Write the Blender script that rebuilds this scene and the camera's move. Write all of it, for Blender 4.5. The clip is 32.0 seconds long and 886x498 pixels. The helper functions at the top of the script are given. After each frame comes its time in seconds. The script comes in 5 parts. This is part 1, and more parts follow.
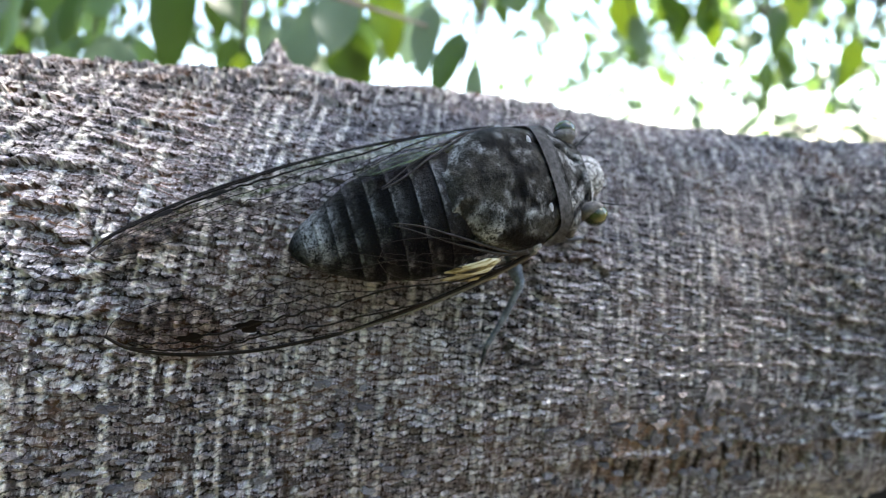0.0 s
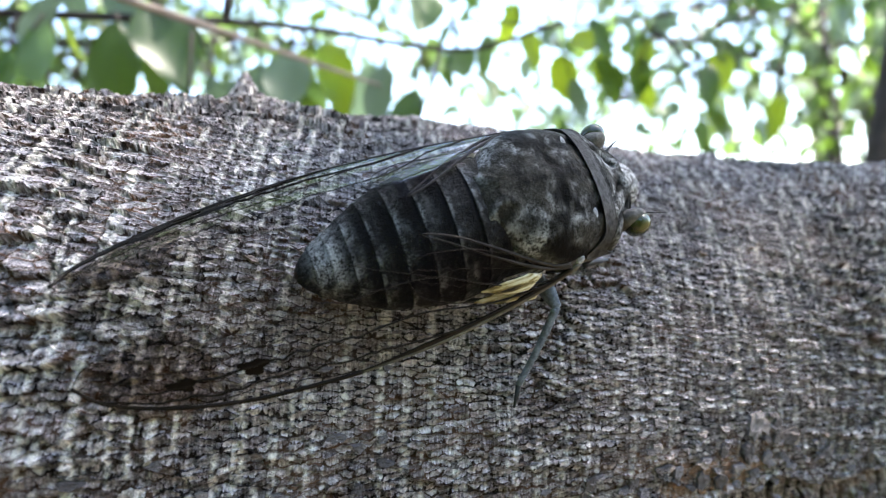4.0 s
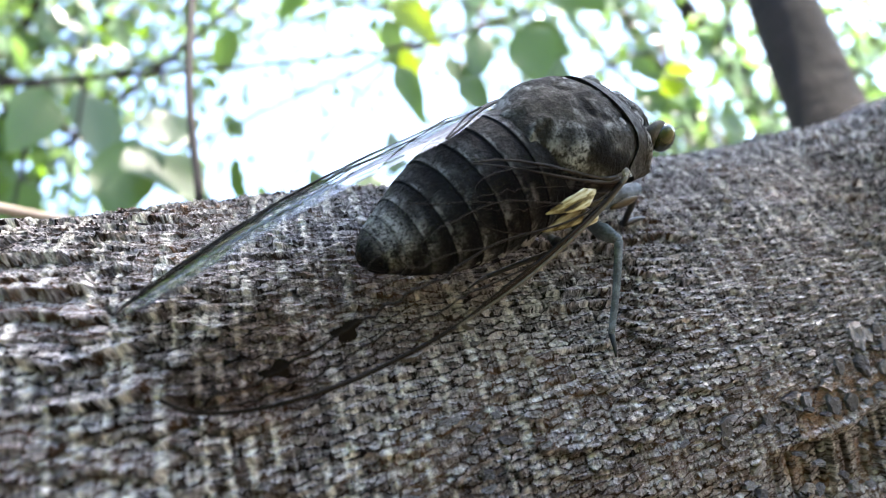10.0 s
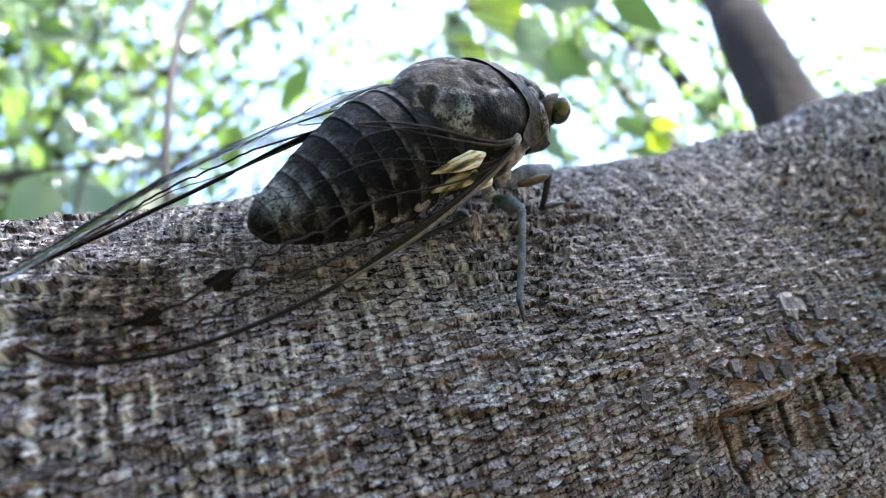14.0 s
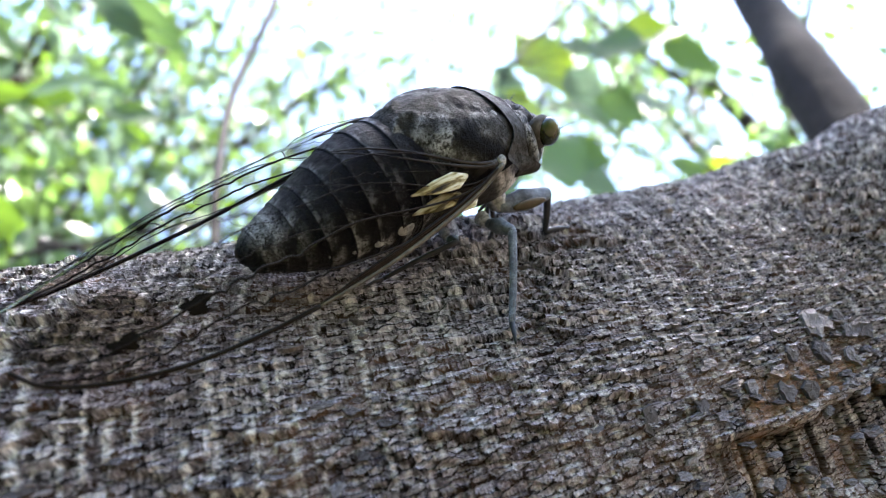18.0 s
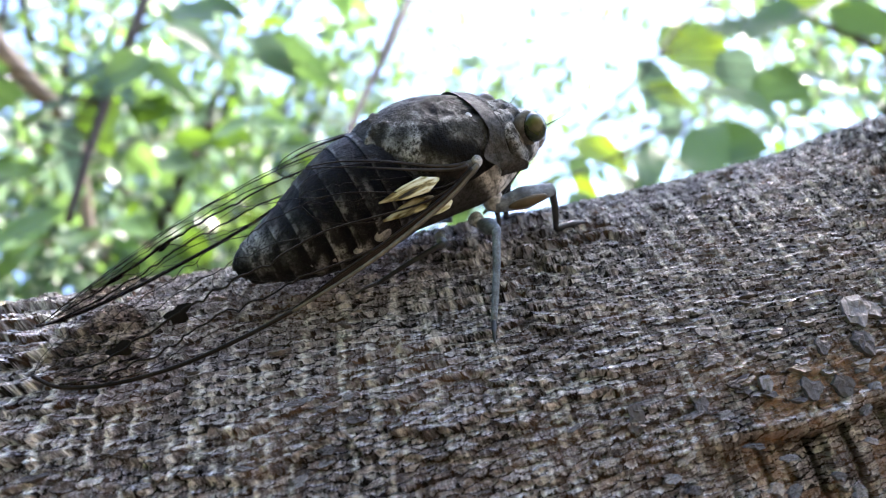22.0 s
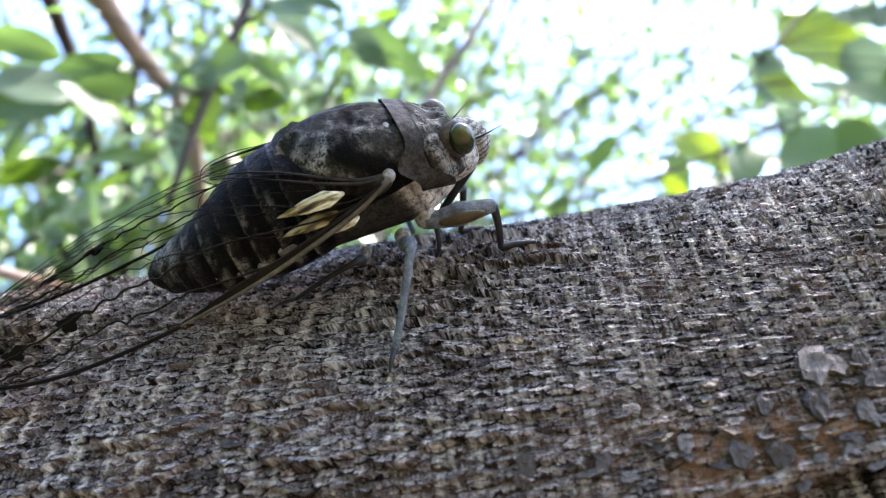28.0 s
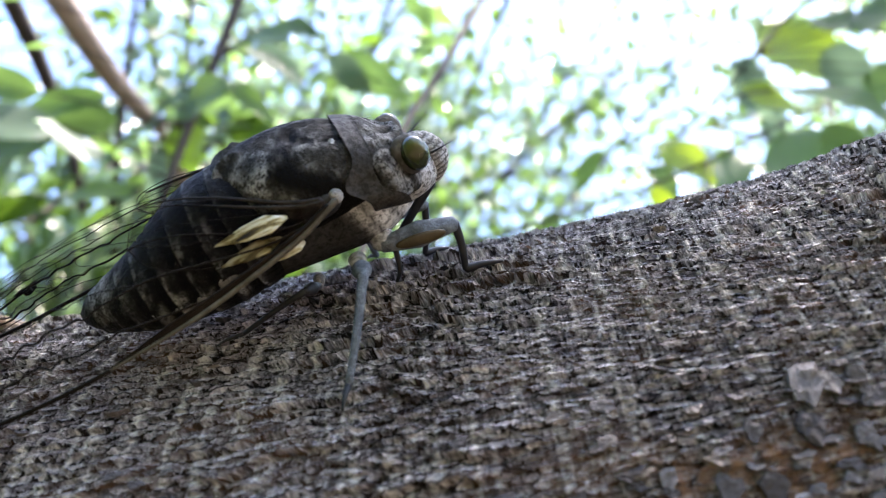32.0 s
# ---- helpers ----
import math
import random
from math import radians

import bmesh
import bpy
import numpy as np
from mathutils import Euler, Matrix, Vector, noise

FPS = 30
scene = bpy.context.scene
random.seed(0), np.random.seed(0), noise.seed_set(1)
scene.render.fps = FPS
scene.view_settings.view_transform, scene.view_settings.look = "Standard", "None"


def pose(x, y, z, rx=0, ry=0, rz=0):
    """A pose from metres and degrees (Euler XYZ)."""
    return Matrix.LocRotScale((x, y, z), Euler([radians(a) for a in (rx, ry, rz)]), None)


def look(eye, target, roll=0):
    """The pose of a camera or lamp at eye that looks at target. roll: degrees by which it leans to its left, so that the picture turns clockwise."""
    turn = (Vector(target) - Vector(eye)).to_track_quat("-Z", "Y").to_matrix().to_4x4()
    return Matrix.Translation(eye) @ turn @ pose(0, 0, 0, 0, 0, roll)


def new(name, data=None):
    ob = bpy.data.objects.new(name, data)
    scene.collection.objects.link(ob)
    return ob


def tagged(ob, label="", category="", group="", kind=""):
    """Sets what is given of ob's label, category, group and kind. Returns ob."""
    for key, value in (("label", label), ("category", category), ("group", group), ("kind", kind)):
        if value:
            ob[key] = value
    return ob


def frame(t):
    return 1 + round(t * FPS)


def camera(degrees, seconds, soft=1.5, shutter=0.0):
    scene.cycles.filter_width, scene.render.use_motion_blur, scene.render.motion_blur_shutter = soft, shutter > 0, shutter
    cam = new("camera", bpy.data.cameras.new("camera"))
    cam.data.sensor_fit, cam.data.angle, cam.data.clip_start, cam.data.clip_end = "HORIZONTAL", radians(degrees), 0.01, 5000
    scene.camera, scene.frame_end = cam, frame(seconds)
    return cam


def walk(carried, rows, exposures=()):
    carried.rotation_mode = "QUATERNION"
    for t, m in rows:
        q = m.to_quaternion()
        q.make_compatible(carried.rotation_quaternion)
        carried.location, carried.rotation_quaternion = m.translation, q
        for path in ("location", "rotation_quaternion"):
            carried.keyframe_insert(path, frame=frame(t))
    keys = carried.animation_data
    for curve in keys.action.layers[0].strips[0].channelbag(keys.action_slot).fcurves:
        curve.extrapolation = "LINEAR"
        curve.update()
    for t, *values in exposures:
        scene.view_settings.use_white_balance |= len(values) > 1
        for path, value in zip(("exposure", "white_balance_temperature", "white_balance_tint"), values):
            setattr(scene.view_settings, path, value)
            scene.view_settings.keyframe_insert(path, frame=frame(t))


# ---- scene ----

# Camera: carried by hand round a small insect, a few centimetres from it.
cam = camera(66.26, 32.0, soft=1.1)
cam.data.dof.use_dof = True
cam.data.dof.focus_distance = 0.053
cam.data.dof.aperture_fstop = 32.0
PATH = [
    (0, -0.00000, -0.00000, 1.50000, 82.00, 0.00, -0.00),
    (0.5, 0.00059, -0.00031, 1.49920, 82.27, -0.22, -0.62),
    (1, -0.00187, 0.00219, 1.49857, 82.61, -0.97, -1.36),
    (1.5, -0.00342, 0.00411, 1.49817, 82.91, -1.27, -2.08),
    (2, -0.00310, 0.00471, 1.49848, 84.51, -1.51, -2.96),
    (2.5, -0.00313, 0.00463, 1.49786, 85.31, -1.16, -4.00),
    (3, -0.00399, 0.00529, 1.49588, 85.57, -0.36, -4.81),
    (3.5, -0.00640, 0.00681, 1.49541, 86.76, 0.74, -5.18),
    (5.5, -0.00766, 0.00958, 1.49132, 91.91, 9.02, -5.90),
    (6, -0.00914, 0.01087, 1.49011, 93.19, 11.06, -6.01),
    (6.5, -0.00979, 0.01082, 1.48904, 95.10, 12.74, -5.97),
    (7, -0.01067, 0.01078, 1.48661, 96.52, 14.67, -5.91),
    (7.5, -0.01167, 0.01099, 1.48618, 98.13, 15.68, -6.02),
    (8, -0.01313, 0.01174, 1.48393, 99.73, 16.66, -6.18),
    (8.5, -0.01544, 0.01239, 1.48197, 101.27, 16.59, -6.29),
    (9, -0.01565, 0.01205, 1.48004, 102.57, 17.84, -6.07),
    (9.5, -0.01672, 0.01295, 1.47876, 104.11, 19.05, -5.85),
    (10, -0.01592, 0.01193, 1.47858, 105.55, 20.18, -5.31),
    (10.5, -0.01671, 0.01223, 1.47669, 107.30, 20.74, -5.15),
    (11, -0.01773, 0.01288, 1.47462, 108.43, 21.08, -5.14),
    (11.5, -0.01763, 0.01367, 1.47233, 109.27, 21.70, -5.01),
    (12, -0.01606, 0.01308, 1.47216, 109.90, 22.21, -4.73),
    (12.5, -0.01522, 0.01335, 1.47164, 110.67, 22.47, -4.58),
    (13, -0.01519, 0.01539, 1.46927, 111.69, 22.37, -4.23),
    (13.5, -0.01381, 0.01563, 1.46831, 112.39, 22.84, -3.42),
    (14, -0.01060, 0.01381, 1.46772, 113.37, 22.96, -2.77),
    (14.5, -0.01191, 0.01363, 1.46731, 114.00, 22.81, -2.08),
    (16.5, -0.00923, 0.01483, 1.46485, 118.72, 23.44, 0.96),
    (17, -0.00903, 0.01445, 1.46497, 118.78, 23.16, 1.41),
    (17.5, -0.00785, 0.01473, 1.46425, 119.74, 22.75, 2.32),
    (18, -0.00583, 0.01506, 1.46336, 120.65, 22.52, 3.88),
    (18.5, -0.00172, 0.01589, 1.46008, 120.99, 22.38, 5.23),
    (19, -0.00129, 0.01463, 1.45993, 122.17, 21.98, 6.97),
    (19.5, -0.00012, 0.01583, 1.45771, 123.13, 21.62, 9.72),
    (20, 0.00184, 0.01447, 1.45920, 123.73, 20.76, 11.28),
    (20.5, 0.00225, 0.01514, 1.45845, 124.78, 20.17, 12.76),
    (21, 0.00388, 0.01635, 1.45767, 124.35, 19.51, 14.91),
    (21.5, 0.00525, 0.01672, 1.45893, 125.32, 18.18, 17.31),
    (22, 0.00741, 0.01692, 1.45730, 126.39, 17.45, 18.47),
    (22.5, 0.00809, 0.01665, 1.45804, 127.01, 16.90, 19.09),
    (23, 0.00983, 0.01751, 1.45708, 126.97, 16.10, 19.97),
    (23.5, 0.01182, 0.01917, 1.45637, 126.90, 15.77, 21.28),
    (24, 0.01370, 0.01843, 1.45646, 127.03, 14.12, 22.42),
    (24.5, 0.01405, 0.01895, 1.45710, 127.41, 12.85, 23.37),
    (25, 0.01602, 0.02223, 1.45694, 127.07, 12.36, 23.79),
    (25.5, 0.01740, 0.02173, 1.45774, 127.41, 11.88, 23.05),
    (26, 0.01846, 0.02043, 1.45805, 127.10, 11.12, 22.93),
    (26.5, 0.01963, 0.02090, 1.45592, 126.82, 10.42, 23.09),
    (28.5, 0.02214, 0.02602, 1.45798, 127.33, 9.94, 24.84),
    (29, 0.02311, 0.02791, 1.45810, 127.68, 9.83, 24.68),
    (29.5, 0.02351, 0.02841, 1.45891, 128.29, 11.07, 24.71),
    (30, 0.02386, 0.02787, 1.45975, 128.55, 11.67, 25.21),
    (30.5, 0.02342, 0.02838, 1.45940, 129.10, 11.65, 25.41),
    (31, 0.02327, 0.02871, 1.45906, 129.57, 11.68, 25.69),
    (31.5, 0.02370, 0.02829, 1.45914, 129.22, 11.88, 25.72),
    (32, 0.02284, 0.02834, 1.45954, 129.12, 12.15, 25.68),
]
walk(cam, [(t, pose(x, y, z, rx, ry, rz)) for t, x, y, z, rx, ry, rz in PATH],
     exposures=[(0, 3.72, 6450, 12), (9, 3.92, 6500, 12), (14, 4.0, 6150, 16), (24, 4.02, 6100, 18), (32, 3.68, 6250, 18)])

# ---- light ----
SUN_AZ, SUN_EL = radians(78.0), radians(62.0)   # azimuth from +y towards +x
world = bpy.data.worlds.new("sky")
scene.world = world
world.use_nodes = True
wn = world.node_tree.nodes
sky = wn.new("ShaderNodeTexSky")
sky.sky_type = "NISHITA"
sky.sun_disc = False
sky.sun_elevation = SUN_EL
sky.sun_rotation = SUN_AZ
wn["Background"].inputs[1].default_value = 0.08
world.node_tree.links.new(sky.outputs[0], wn["Background"].inputs[0])
sun = new("sun", bpy.data.lights.new("sun", "SUN"))
sun.data.energy, sun.data.angle, sun.data.color = 5.0, radians(0.6), (1.0, 0.93, 0.82)
sun_from = Vector((math.sin(SUN_AZ) * math.cos(SUN_EL), math.cos(SUN_AZ) * math.cos(SUN_EL), math.sin(SUN_EL)))
sun.matrix_world = look(sun_from * 20, (0, 0, 0))


# ---- small tools ----
def cm(x, y, z):
    """A place of the plan, in centimetres from the first eye."""
    return Vector((x * 0.01, y * 0.01, 1.5 + z * 0.01))


def grid_mesh(name, co, nu, nv, wrap_v=False, smooth=True):
    """A mesh of nu x nv points, rows along u."""
    co = np.asarray(co, np.float32).reshape(-1, 3)
    iu, iv = np.meshgrid(np.arange(nu - 1), np.arange(nv if wrap_v else nv - 1), indexing="ij")
    a = iu * nv + iv
    b = iu * nv + (iv + 1) % nv
    quads = np.stack([a, b, b + nv, a + nv], -1).reshape(-1, 4).astype(np.int32)
    me = bpy.data.meshes.new(name)
    me.vertices.add(len(co))
    me.vertices.foreach_set("co", co.ravel())
    me.loops.add(quads.size)
    me.loops.foreach_set("vertex_index", quads.ravel())
    me.polygons.add(len(quads))
    me.polygons.foreach_set("loop_start", np.arange(0, quads.size, 4, dtype=np.int32))
    if smooth:
        me.polygons.foreach_set("use_smooth", np.ones(len(quads), bool))
    me.update(calc_edges=True)
    return me


def attribute(me, name, values):
    at = me.attributes.new(name, "FLOAT", "POINT")
    at.data.foreach_set("value", np.asarray(values, np.float32).ravel())


def child(name, me, material, parent, label=""):
    ob = new(name, me)
    if material and not me.materials:
        me.materials.append(material)
    ob.parent = parent
    return tagged(ob, label)


def part(name, bm, material, parent, label="", smooth=True):
    me = bpy.data.meshes.new(name)
    bm.to_mesh(me)
    bm.free()
    if smooth:
        me.polygons.foreach_set("use_smooth", np.ones(len(me.polygons), bool))
    return child(name, me, material, parent, label)


def smoothstep(e0, e1, x):
    t = np.clip((x - e0) / (e1 - e0), 0, 1)
    return t * t * (3 - 2 * t)


def lattice(a, b, seed):
    """A random number for each whole (a, b)."""
    h = (a.astype(np.int64) * 374761393 + b.astype(np.int64) * 668265263 + seed * 974634777) & 0x7FFFFFFF
    h = ((h ^ (h >> 13)) * 1274126177) & 0x7FFFFFFF
    h = ((h ^ (h >> 16)) * 974711) & 0x7FFFFFFF
    return (h ^ (h >> 11)) % 100003 / 100003.0


def value_noise(a, b, seed):
    a0, b0 = np.floor(a), np.floor(b)
    fa, fb = a - a0, b - b0
    fa, fb = fa * fa * (3 - 2 * fa), fb * fb * (3 - 2 * fb)
    n00, n10 = lattice(a0, b0, seed), lattice(a0 + 1, b0, seed)
    n01, n11 = lattice(a0, b0 + 1, seed), lattice(a0 + 1, b0 + 1, seed)
    return (n00 * (1 - fa) + n10 * fa) * (1 - fb) + (n01 * (1 - fa) + n11 * fa) * fb


def fbm(a, b, seed, octaves=4):
    out, amp = 0, 0.5
    for k in range(octaves):
        out = out + amp * value_noise(a * 2**k, b * 2**k, seed + 17 * k)
        amp *= 0.5
    return out / (1 - 0.5**octaves)


def cells(a, b, seed, jitter=0.85):
    """Scattered cells: distance to the nearest centre and to the border, offset from the centre, and a random number a cell."""
    a0, b0 = np.floor(a), np.floor(b)
    f1 = np.full(a.shape, 9.0)
    f2 = np.full(a.shape, 9.0)
    rnd, oa, ob_ = np.zeros(a.shape), np.zeros(a.shape), np.zeros(a.shape)
    for i in (-1, 0, 1):
        for j in (-1, 0, 1):
            ca, cb = a0 + i, b0 + j
            da = a - (ca + 0.5 + jitter * (lattice(ca, cb, seed) - 0.5))
            db = b - (cb + 0.5 + jitter * (lattice(ca, cb, seed + 1) - 0.5))
            d = np.sqrt(da * da + db * db)
            near = d < f1
            f2 = np.where(near, f1, np.minimum(f2, d))
            f1 = np.where(near, d, f1)
            rnd = np.where(near, lattice(ca, cb, seed + 2), rnd)
            oa, ob_ = np.where(near, da, oa), np.where(near, db, ob_)
    return f1, f2 - f1, oa, ob_, rnd


def tube_bm(bm, pts, radii, sides=8, flat=1.0):
    """A tapered tube along points, closed at both ends."""
    pts = [Vector(p) for p in pts]
    rings = []
    side = None
    for k, p in enumerate(pts):
        d = (pts[min(k + 1, len(pts) - 1)] - pts[max(k - 1, 0)]).normalized()
        if side is None:
            side = d.orthogonal().normalized()
        side = (side - d * side.dot(d)).normalized()
        up = d.cross(side)
        r = radii[k] if isinstance(radii, (list, tuple)) else radii
        rings.append([bm.verts.new(p + r * (math.cos(q) * side + flat * math.sin(q) * up))
                      for q in (2 * math.pi * i / sides for i in range(sides))])
    for r0, r1 in zip(rings, rings[1:]):
        for i in range(sides):
            bm.faces.new((r0[i], r0[(i + 1) % sides], r1[(i + 1) % sides], r1[i]))
    for ring, at, back in ((rings[0][::-1], pts[0], pts[1]), (rings[-1], pts[-1], pts[-2])):
        r = (ring[0].co - at).length
        tip = bm.verts.new(at + (at - back).normalized() * r * 0.7)
        for i in range(sides):
            bm.faces.new((ring[i], ring[(i + 1) % sides], tip))
    return bm


def bend(pts, n=12):
    """A smooth curve through points."""
    pts = [Vector(p) for p in pts]
    ext = [2 * pts[0] - pts[1], *pts, 2 * pts[-1] - pts[-2]]
    out = []
    for k in range(1, len(ext) - 2):
        p0, p1, p2, p3 = ext[k - 1:k + 3]
        for i in range(n):
            t = i / n
            out.append(0.5 * (2 * p1 + (p2 - p0) * t + (2 * p0 - 5 * p1 + 4 * p2 - p3) * t * t + (3 * p1 - p0 - 3 * p2 + p3) * t**3))
    return out + [pts[-1]]


# ---- materials ----
class Shader:
    """A principled material and short ways to its nodes."""

    def __init__(self, name, rough=0.6, spec=0.5):
        self.mat = bpy.data.materials.new(name)
        self.mat.use_nodes = True
        self.nodes, self.tree = self.mat.node_tree.nodes, self.mat.node_tree
        self.out = self.nodes["Material Output"]
        self.bsdf = self.nodes["Principled BSDF"]
        self.bsdf.inputs["Roughness"].default_value = rough
        self.bsdf.inputs["Specular IOR Level"].default_value = spec

    def link(self, a, b):
        self.tree.links.new(a, b)

    def node(self, kind, **values):
        n = self.nodes.new(kind)
        for key, v in values.items():
            n.inputs[key].default_value = v
        return n

    def coords(self, scale, kind="Object"):
        tc = self.nodes.new("ShaderNodeTexCoord")
        mp = self.nodes.new("ShaderNodeMapping")
        mp.inputs["Scale"].default_value = scale
        self.link(tc.outputs[kind], mp.inputs["Vector"])
        return mp.outputs[0]

    def noise(self, where, scale=1.0, detail=4.0, rough=0.6):
        n = self.node("ShaderNodeTexNoise", Scale=scale, Detail=detail, Roughness=rough)
        self.link(where, n.inputs["Vector"])
        return n.outputs["Fac"]

    def voronoi(self, where, scale=1.0, feature="F1", out="Distance"):
        n = self.node("ShaderNodeTexVoronoi", Scale=scale)
        n.feature = feature
        self.link(where, n.inputs["Vector"])
        return n.outputs[out]

    def ramp(self, fac, *stops):
        n = self.nodes.new("ShaderNodeValToRGB")
        while len(n.color_ramp.elements) < len(stops):
            n.color_ramp.elements.new(1.0)
        for e, (at, col) in zip(n.color_ramp.elements, stops):
            e.position = at
            e.color = (*((col,) * 3 if isinstance(col, float) else col), 1)
        self.link(fac, n.inputs["Fac"])
        return n.outputs["Color"]

    def mix(self, fac, a, b, blend="MIX"):
        n = self.nodes.new("ShaderNodeMix")
        n.data_type, n.blend_type = "RGBA", blend
        for slot, v in ((0, fac), (6, a), (7, b)):
            if isinstance(v, (int, float)):
                n.inputs[slot].default_value = v
            elif isinstance(v, tuple):
                n.inputs[slot].default_value = (*v, 1)
            else:
                self.link(v, n.inputs[slot])
        return n.outputs[2]

    def math(self, op, a, b=0.0):
        n = self.nodes.new("ShaderNodeMath")
        n.operation = op
        for slot, v in ((0, a), (1, b)):
            if isinstance(v, (int, float)):
                n.inputs[slot].default_value = v
            else:
                self.link(v, n.inputs[slot])
        return n.outputs[0]

    def attr(self, name):
        n = self.nodes.new("ShaderNodeAttribute")
        n.attribute_name = name
        return n.outputs["Fac"]

    def random(self):
        return self.nodes.new("ShaderNodeObjectInfo").outputs["Random"]

    def color(self, c):
        if isinstance(c, tuple):
            self.bsdf.inputs["Base Color"].default_value = (*c, 1)
        else:
            self.link(c, self.bsdf.inputs["Base Color"])
        return self

    def rough(self, r):
        self.link(r, self.bsdf.inputs["Roughness"])
        return self

    def bump(self, height, strength, distance):
        n = self.node("ShaderNodeBump", Strength=strength, Distance=distance)
        self.link(height, n.inputs["Height"])
        self.link(n.outputs[0], self.bsdf.inputs["Normal"])
        return self


def bark_material():
    """Dull grey plates crossed by fine threads and pale dashes, tan where it is torn; dark joints, with the shade under
    flakes painted in.
    """
    s = Shader("bark", 0.55, 0.28)
    uv = s.coords((1, 1, 1), "UV")
    warp = s.node("ShaderNodeTexNoise", Scale=9.0, Detail=5.0, Roughness=0.75)
    s.link(uv, warp.inputs["Vector"])
    mad = s.nodes.new("ShaderNodeVectorMath")
    mad.operation = "MULTIPLY_ADD"
    s.link(warp.outputs["Color"], mad.inputs[0])
    mad.inputs[1].default_value = (0.16, 0.075, 0)
    s.link(uv, mad.inputs[2])
    stretch = s.nodes.new("ShaderNodeMapping")
    stretch.inputs["Scale"].default_value = (8.6, 20.0, 1)
    s.link(mad.outputs[0], stretch.inputs["Vector"])
    flake = stretch.outputs[0]
    cell = s.node("ShaderNodeTexVoronoi", Scale=1.0)
    cell.voronoi_dimensions = "2D"
    s.link(flake, cell.inputs["Vector"])
    joint = s.node("ShaderNodeTexVoronoi", Scale=1.0)
    joint.voronoi_dimensions, joint.feature = "2D", "DISTANCE_TO_EDGE"
    s.link(flake, joint.inputs["Vector"])
    offset = s.nodes.new("ShaderNodeVectorMath")
    offset.operation = "SUBTRACT"
    s.link(cell.outputs["Position"], offset.inputs[0])
    s.link(flake, offset.inputs[1])
    parts = s.nodes.new("ShaderNodeSeparateXYZ")
    s.link(offset.outputs[0], parts.inputs[0])
    split = s.nodes.new("ShaderNodeSeparateColor")
    s.link(cell.outputs["Color"], split.inputs[0])
    grain = s.noise(s.coords((38, 55, 1), "UV"), 1.0, 5.0, 0.7)
    thread = s.noise(s.coords((46, 5, 1), "UV"), 1.0, 3.0, 0.6)
    blotch = s.noise(uv, 0.6, 5.0, 0.65)
    warm = s.noise(uv, 1.3, 4.0, 0.7)
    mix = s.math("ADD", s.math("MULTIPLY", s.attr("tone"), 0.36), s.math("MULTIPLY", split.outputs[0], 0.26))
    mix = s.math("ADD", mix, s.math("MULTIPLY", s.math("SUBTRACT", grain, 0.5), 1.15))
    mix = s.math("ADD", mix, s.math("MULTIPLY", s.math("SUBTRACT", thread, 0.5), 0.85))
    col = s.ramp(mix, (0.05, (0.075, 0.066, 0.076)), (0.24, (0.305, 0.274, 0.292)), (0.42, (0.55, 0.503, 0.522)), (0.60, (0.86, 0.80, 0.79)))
    col = s.mix(s.ramp(blotch, (0.48, 0.0), (0.70, 0.25)), col, (0.19, 0.145, 0.118))
    pale = s.math("MULTIPLY", s.attr("streak"), s.ramp(s.math("ADD", grain, s.math("MULTIPLY", thread, 0.3)), (0.48, 0.08), (0.62, 1.0)))
    col = s.mix(pale, col, (0.84, 0.79, 0.74))
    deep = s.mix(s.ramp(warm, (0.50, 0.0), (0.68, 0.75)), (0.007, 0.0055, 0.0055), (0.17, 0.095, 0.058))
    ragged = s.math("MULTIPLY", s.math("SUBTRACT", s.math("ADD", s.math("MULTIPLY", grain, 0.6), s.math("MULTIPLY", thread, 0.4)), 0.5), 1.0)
    # lower side of each flake: shade painted into the colour
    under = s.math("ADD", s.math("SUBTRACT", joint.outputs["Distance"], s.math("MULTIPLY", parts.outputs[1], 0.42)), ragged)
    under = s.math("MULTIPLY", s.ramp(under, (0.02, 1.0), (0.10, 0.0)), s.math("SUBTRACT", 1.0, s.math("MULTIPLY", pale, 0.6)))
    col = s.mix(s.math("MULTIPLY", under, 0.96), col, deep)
    col = s.mix(s.math("MULTIPLY", s.attr("gap_shade"), 0.90), col, deep)
    torn = s.ramp(s.noise(uv, 9.0, 5.0, 0.75), (0.40, 0.0), (0.56, 0.9))
    col = s.mix(s.math("MULTIPLY", s.attr("peel"), torn), col, (0.36, 0.205, 0.12))
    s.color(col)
    s.rough(s.ramp(grain, (0.3, 0.60), (0.7, 0.38)))
    s.link(s.math("MULTIPLY", s.math("SUBTRACT", 1.0, under), 0.32), s.bsdf.inputs["Specular IOR Level"])
    h = s.math("ADD", s.ramp(joint.outputs["Distance"], (0.0, 0.0), (0.22, 0.7)), s.math("MULTIPLY", parts.outputs[1], 1.3))
    h = s.math("ADD", h, s.math("MULTIPLY", grain, 0.55))
    h = s.math("ADD", h, s.math("MULTIPLY", thread, 0.20))
    return s.bump(h, 1.0, 0.00062).mat


def plain(name, c0, c1, scale, rough=0.6, bump=0.0, dist=0.0001, spec=0.2):
    s = Shader(name, rough, spec)
    w = s.coords((1, 1, 1))
    n = s.noise(w, scale, 6.0, 0.65)
    n2 = s.noise(w, scale * 0.17, 3.0, 0.5)
    s.color(s.mix(s.ramp(n2, (0.35, 0.0), (0.65, 0.6)), s.ramp(n, (0.3, c0), (0.7, c1)), tuple(0.6 * (a + b) / 2 for a, b in zip(c0, c1))))
    if bump:
        s.bump(n, bump, dist)
    return s.mat


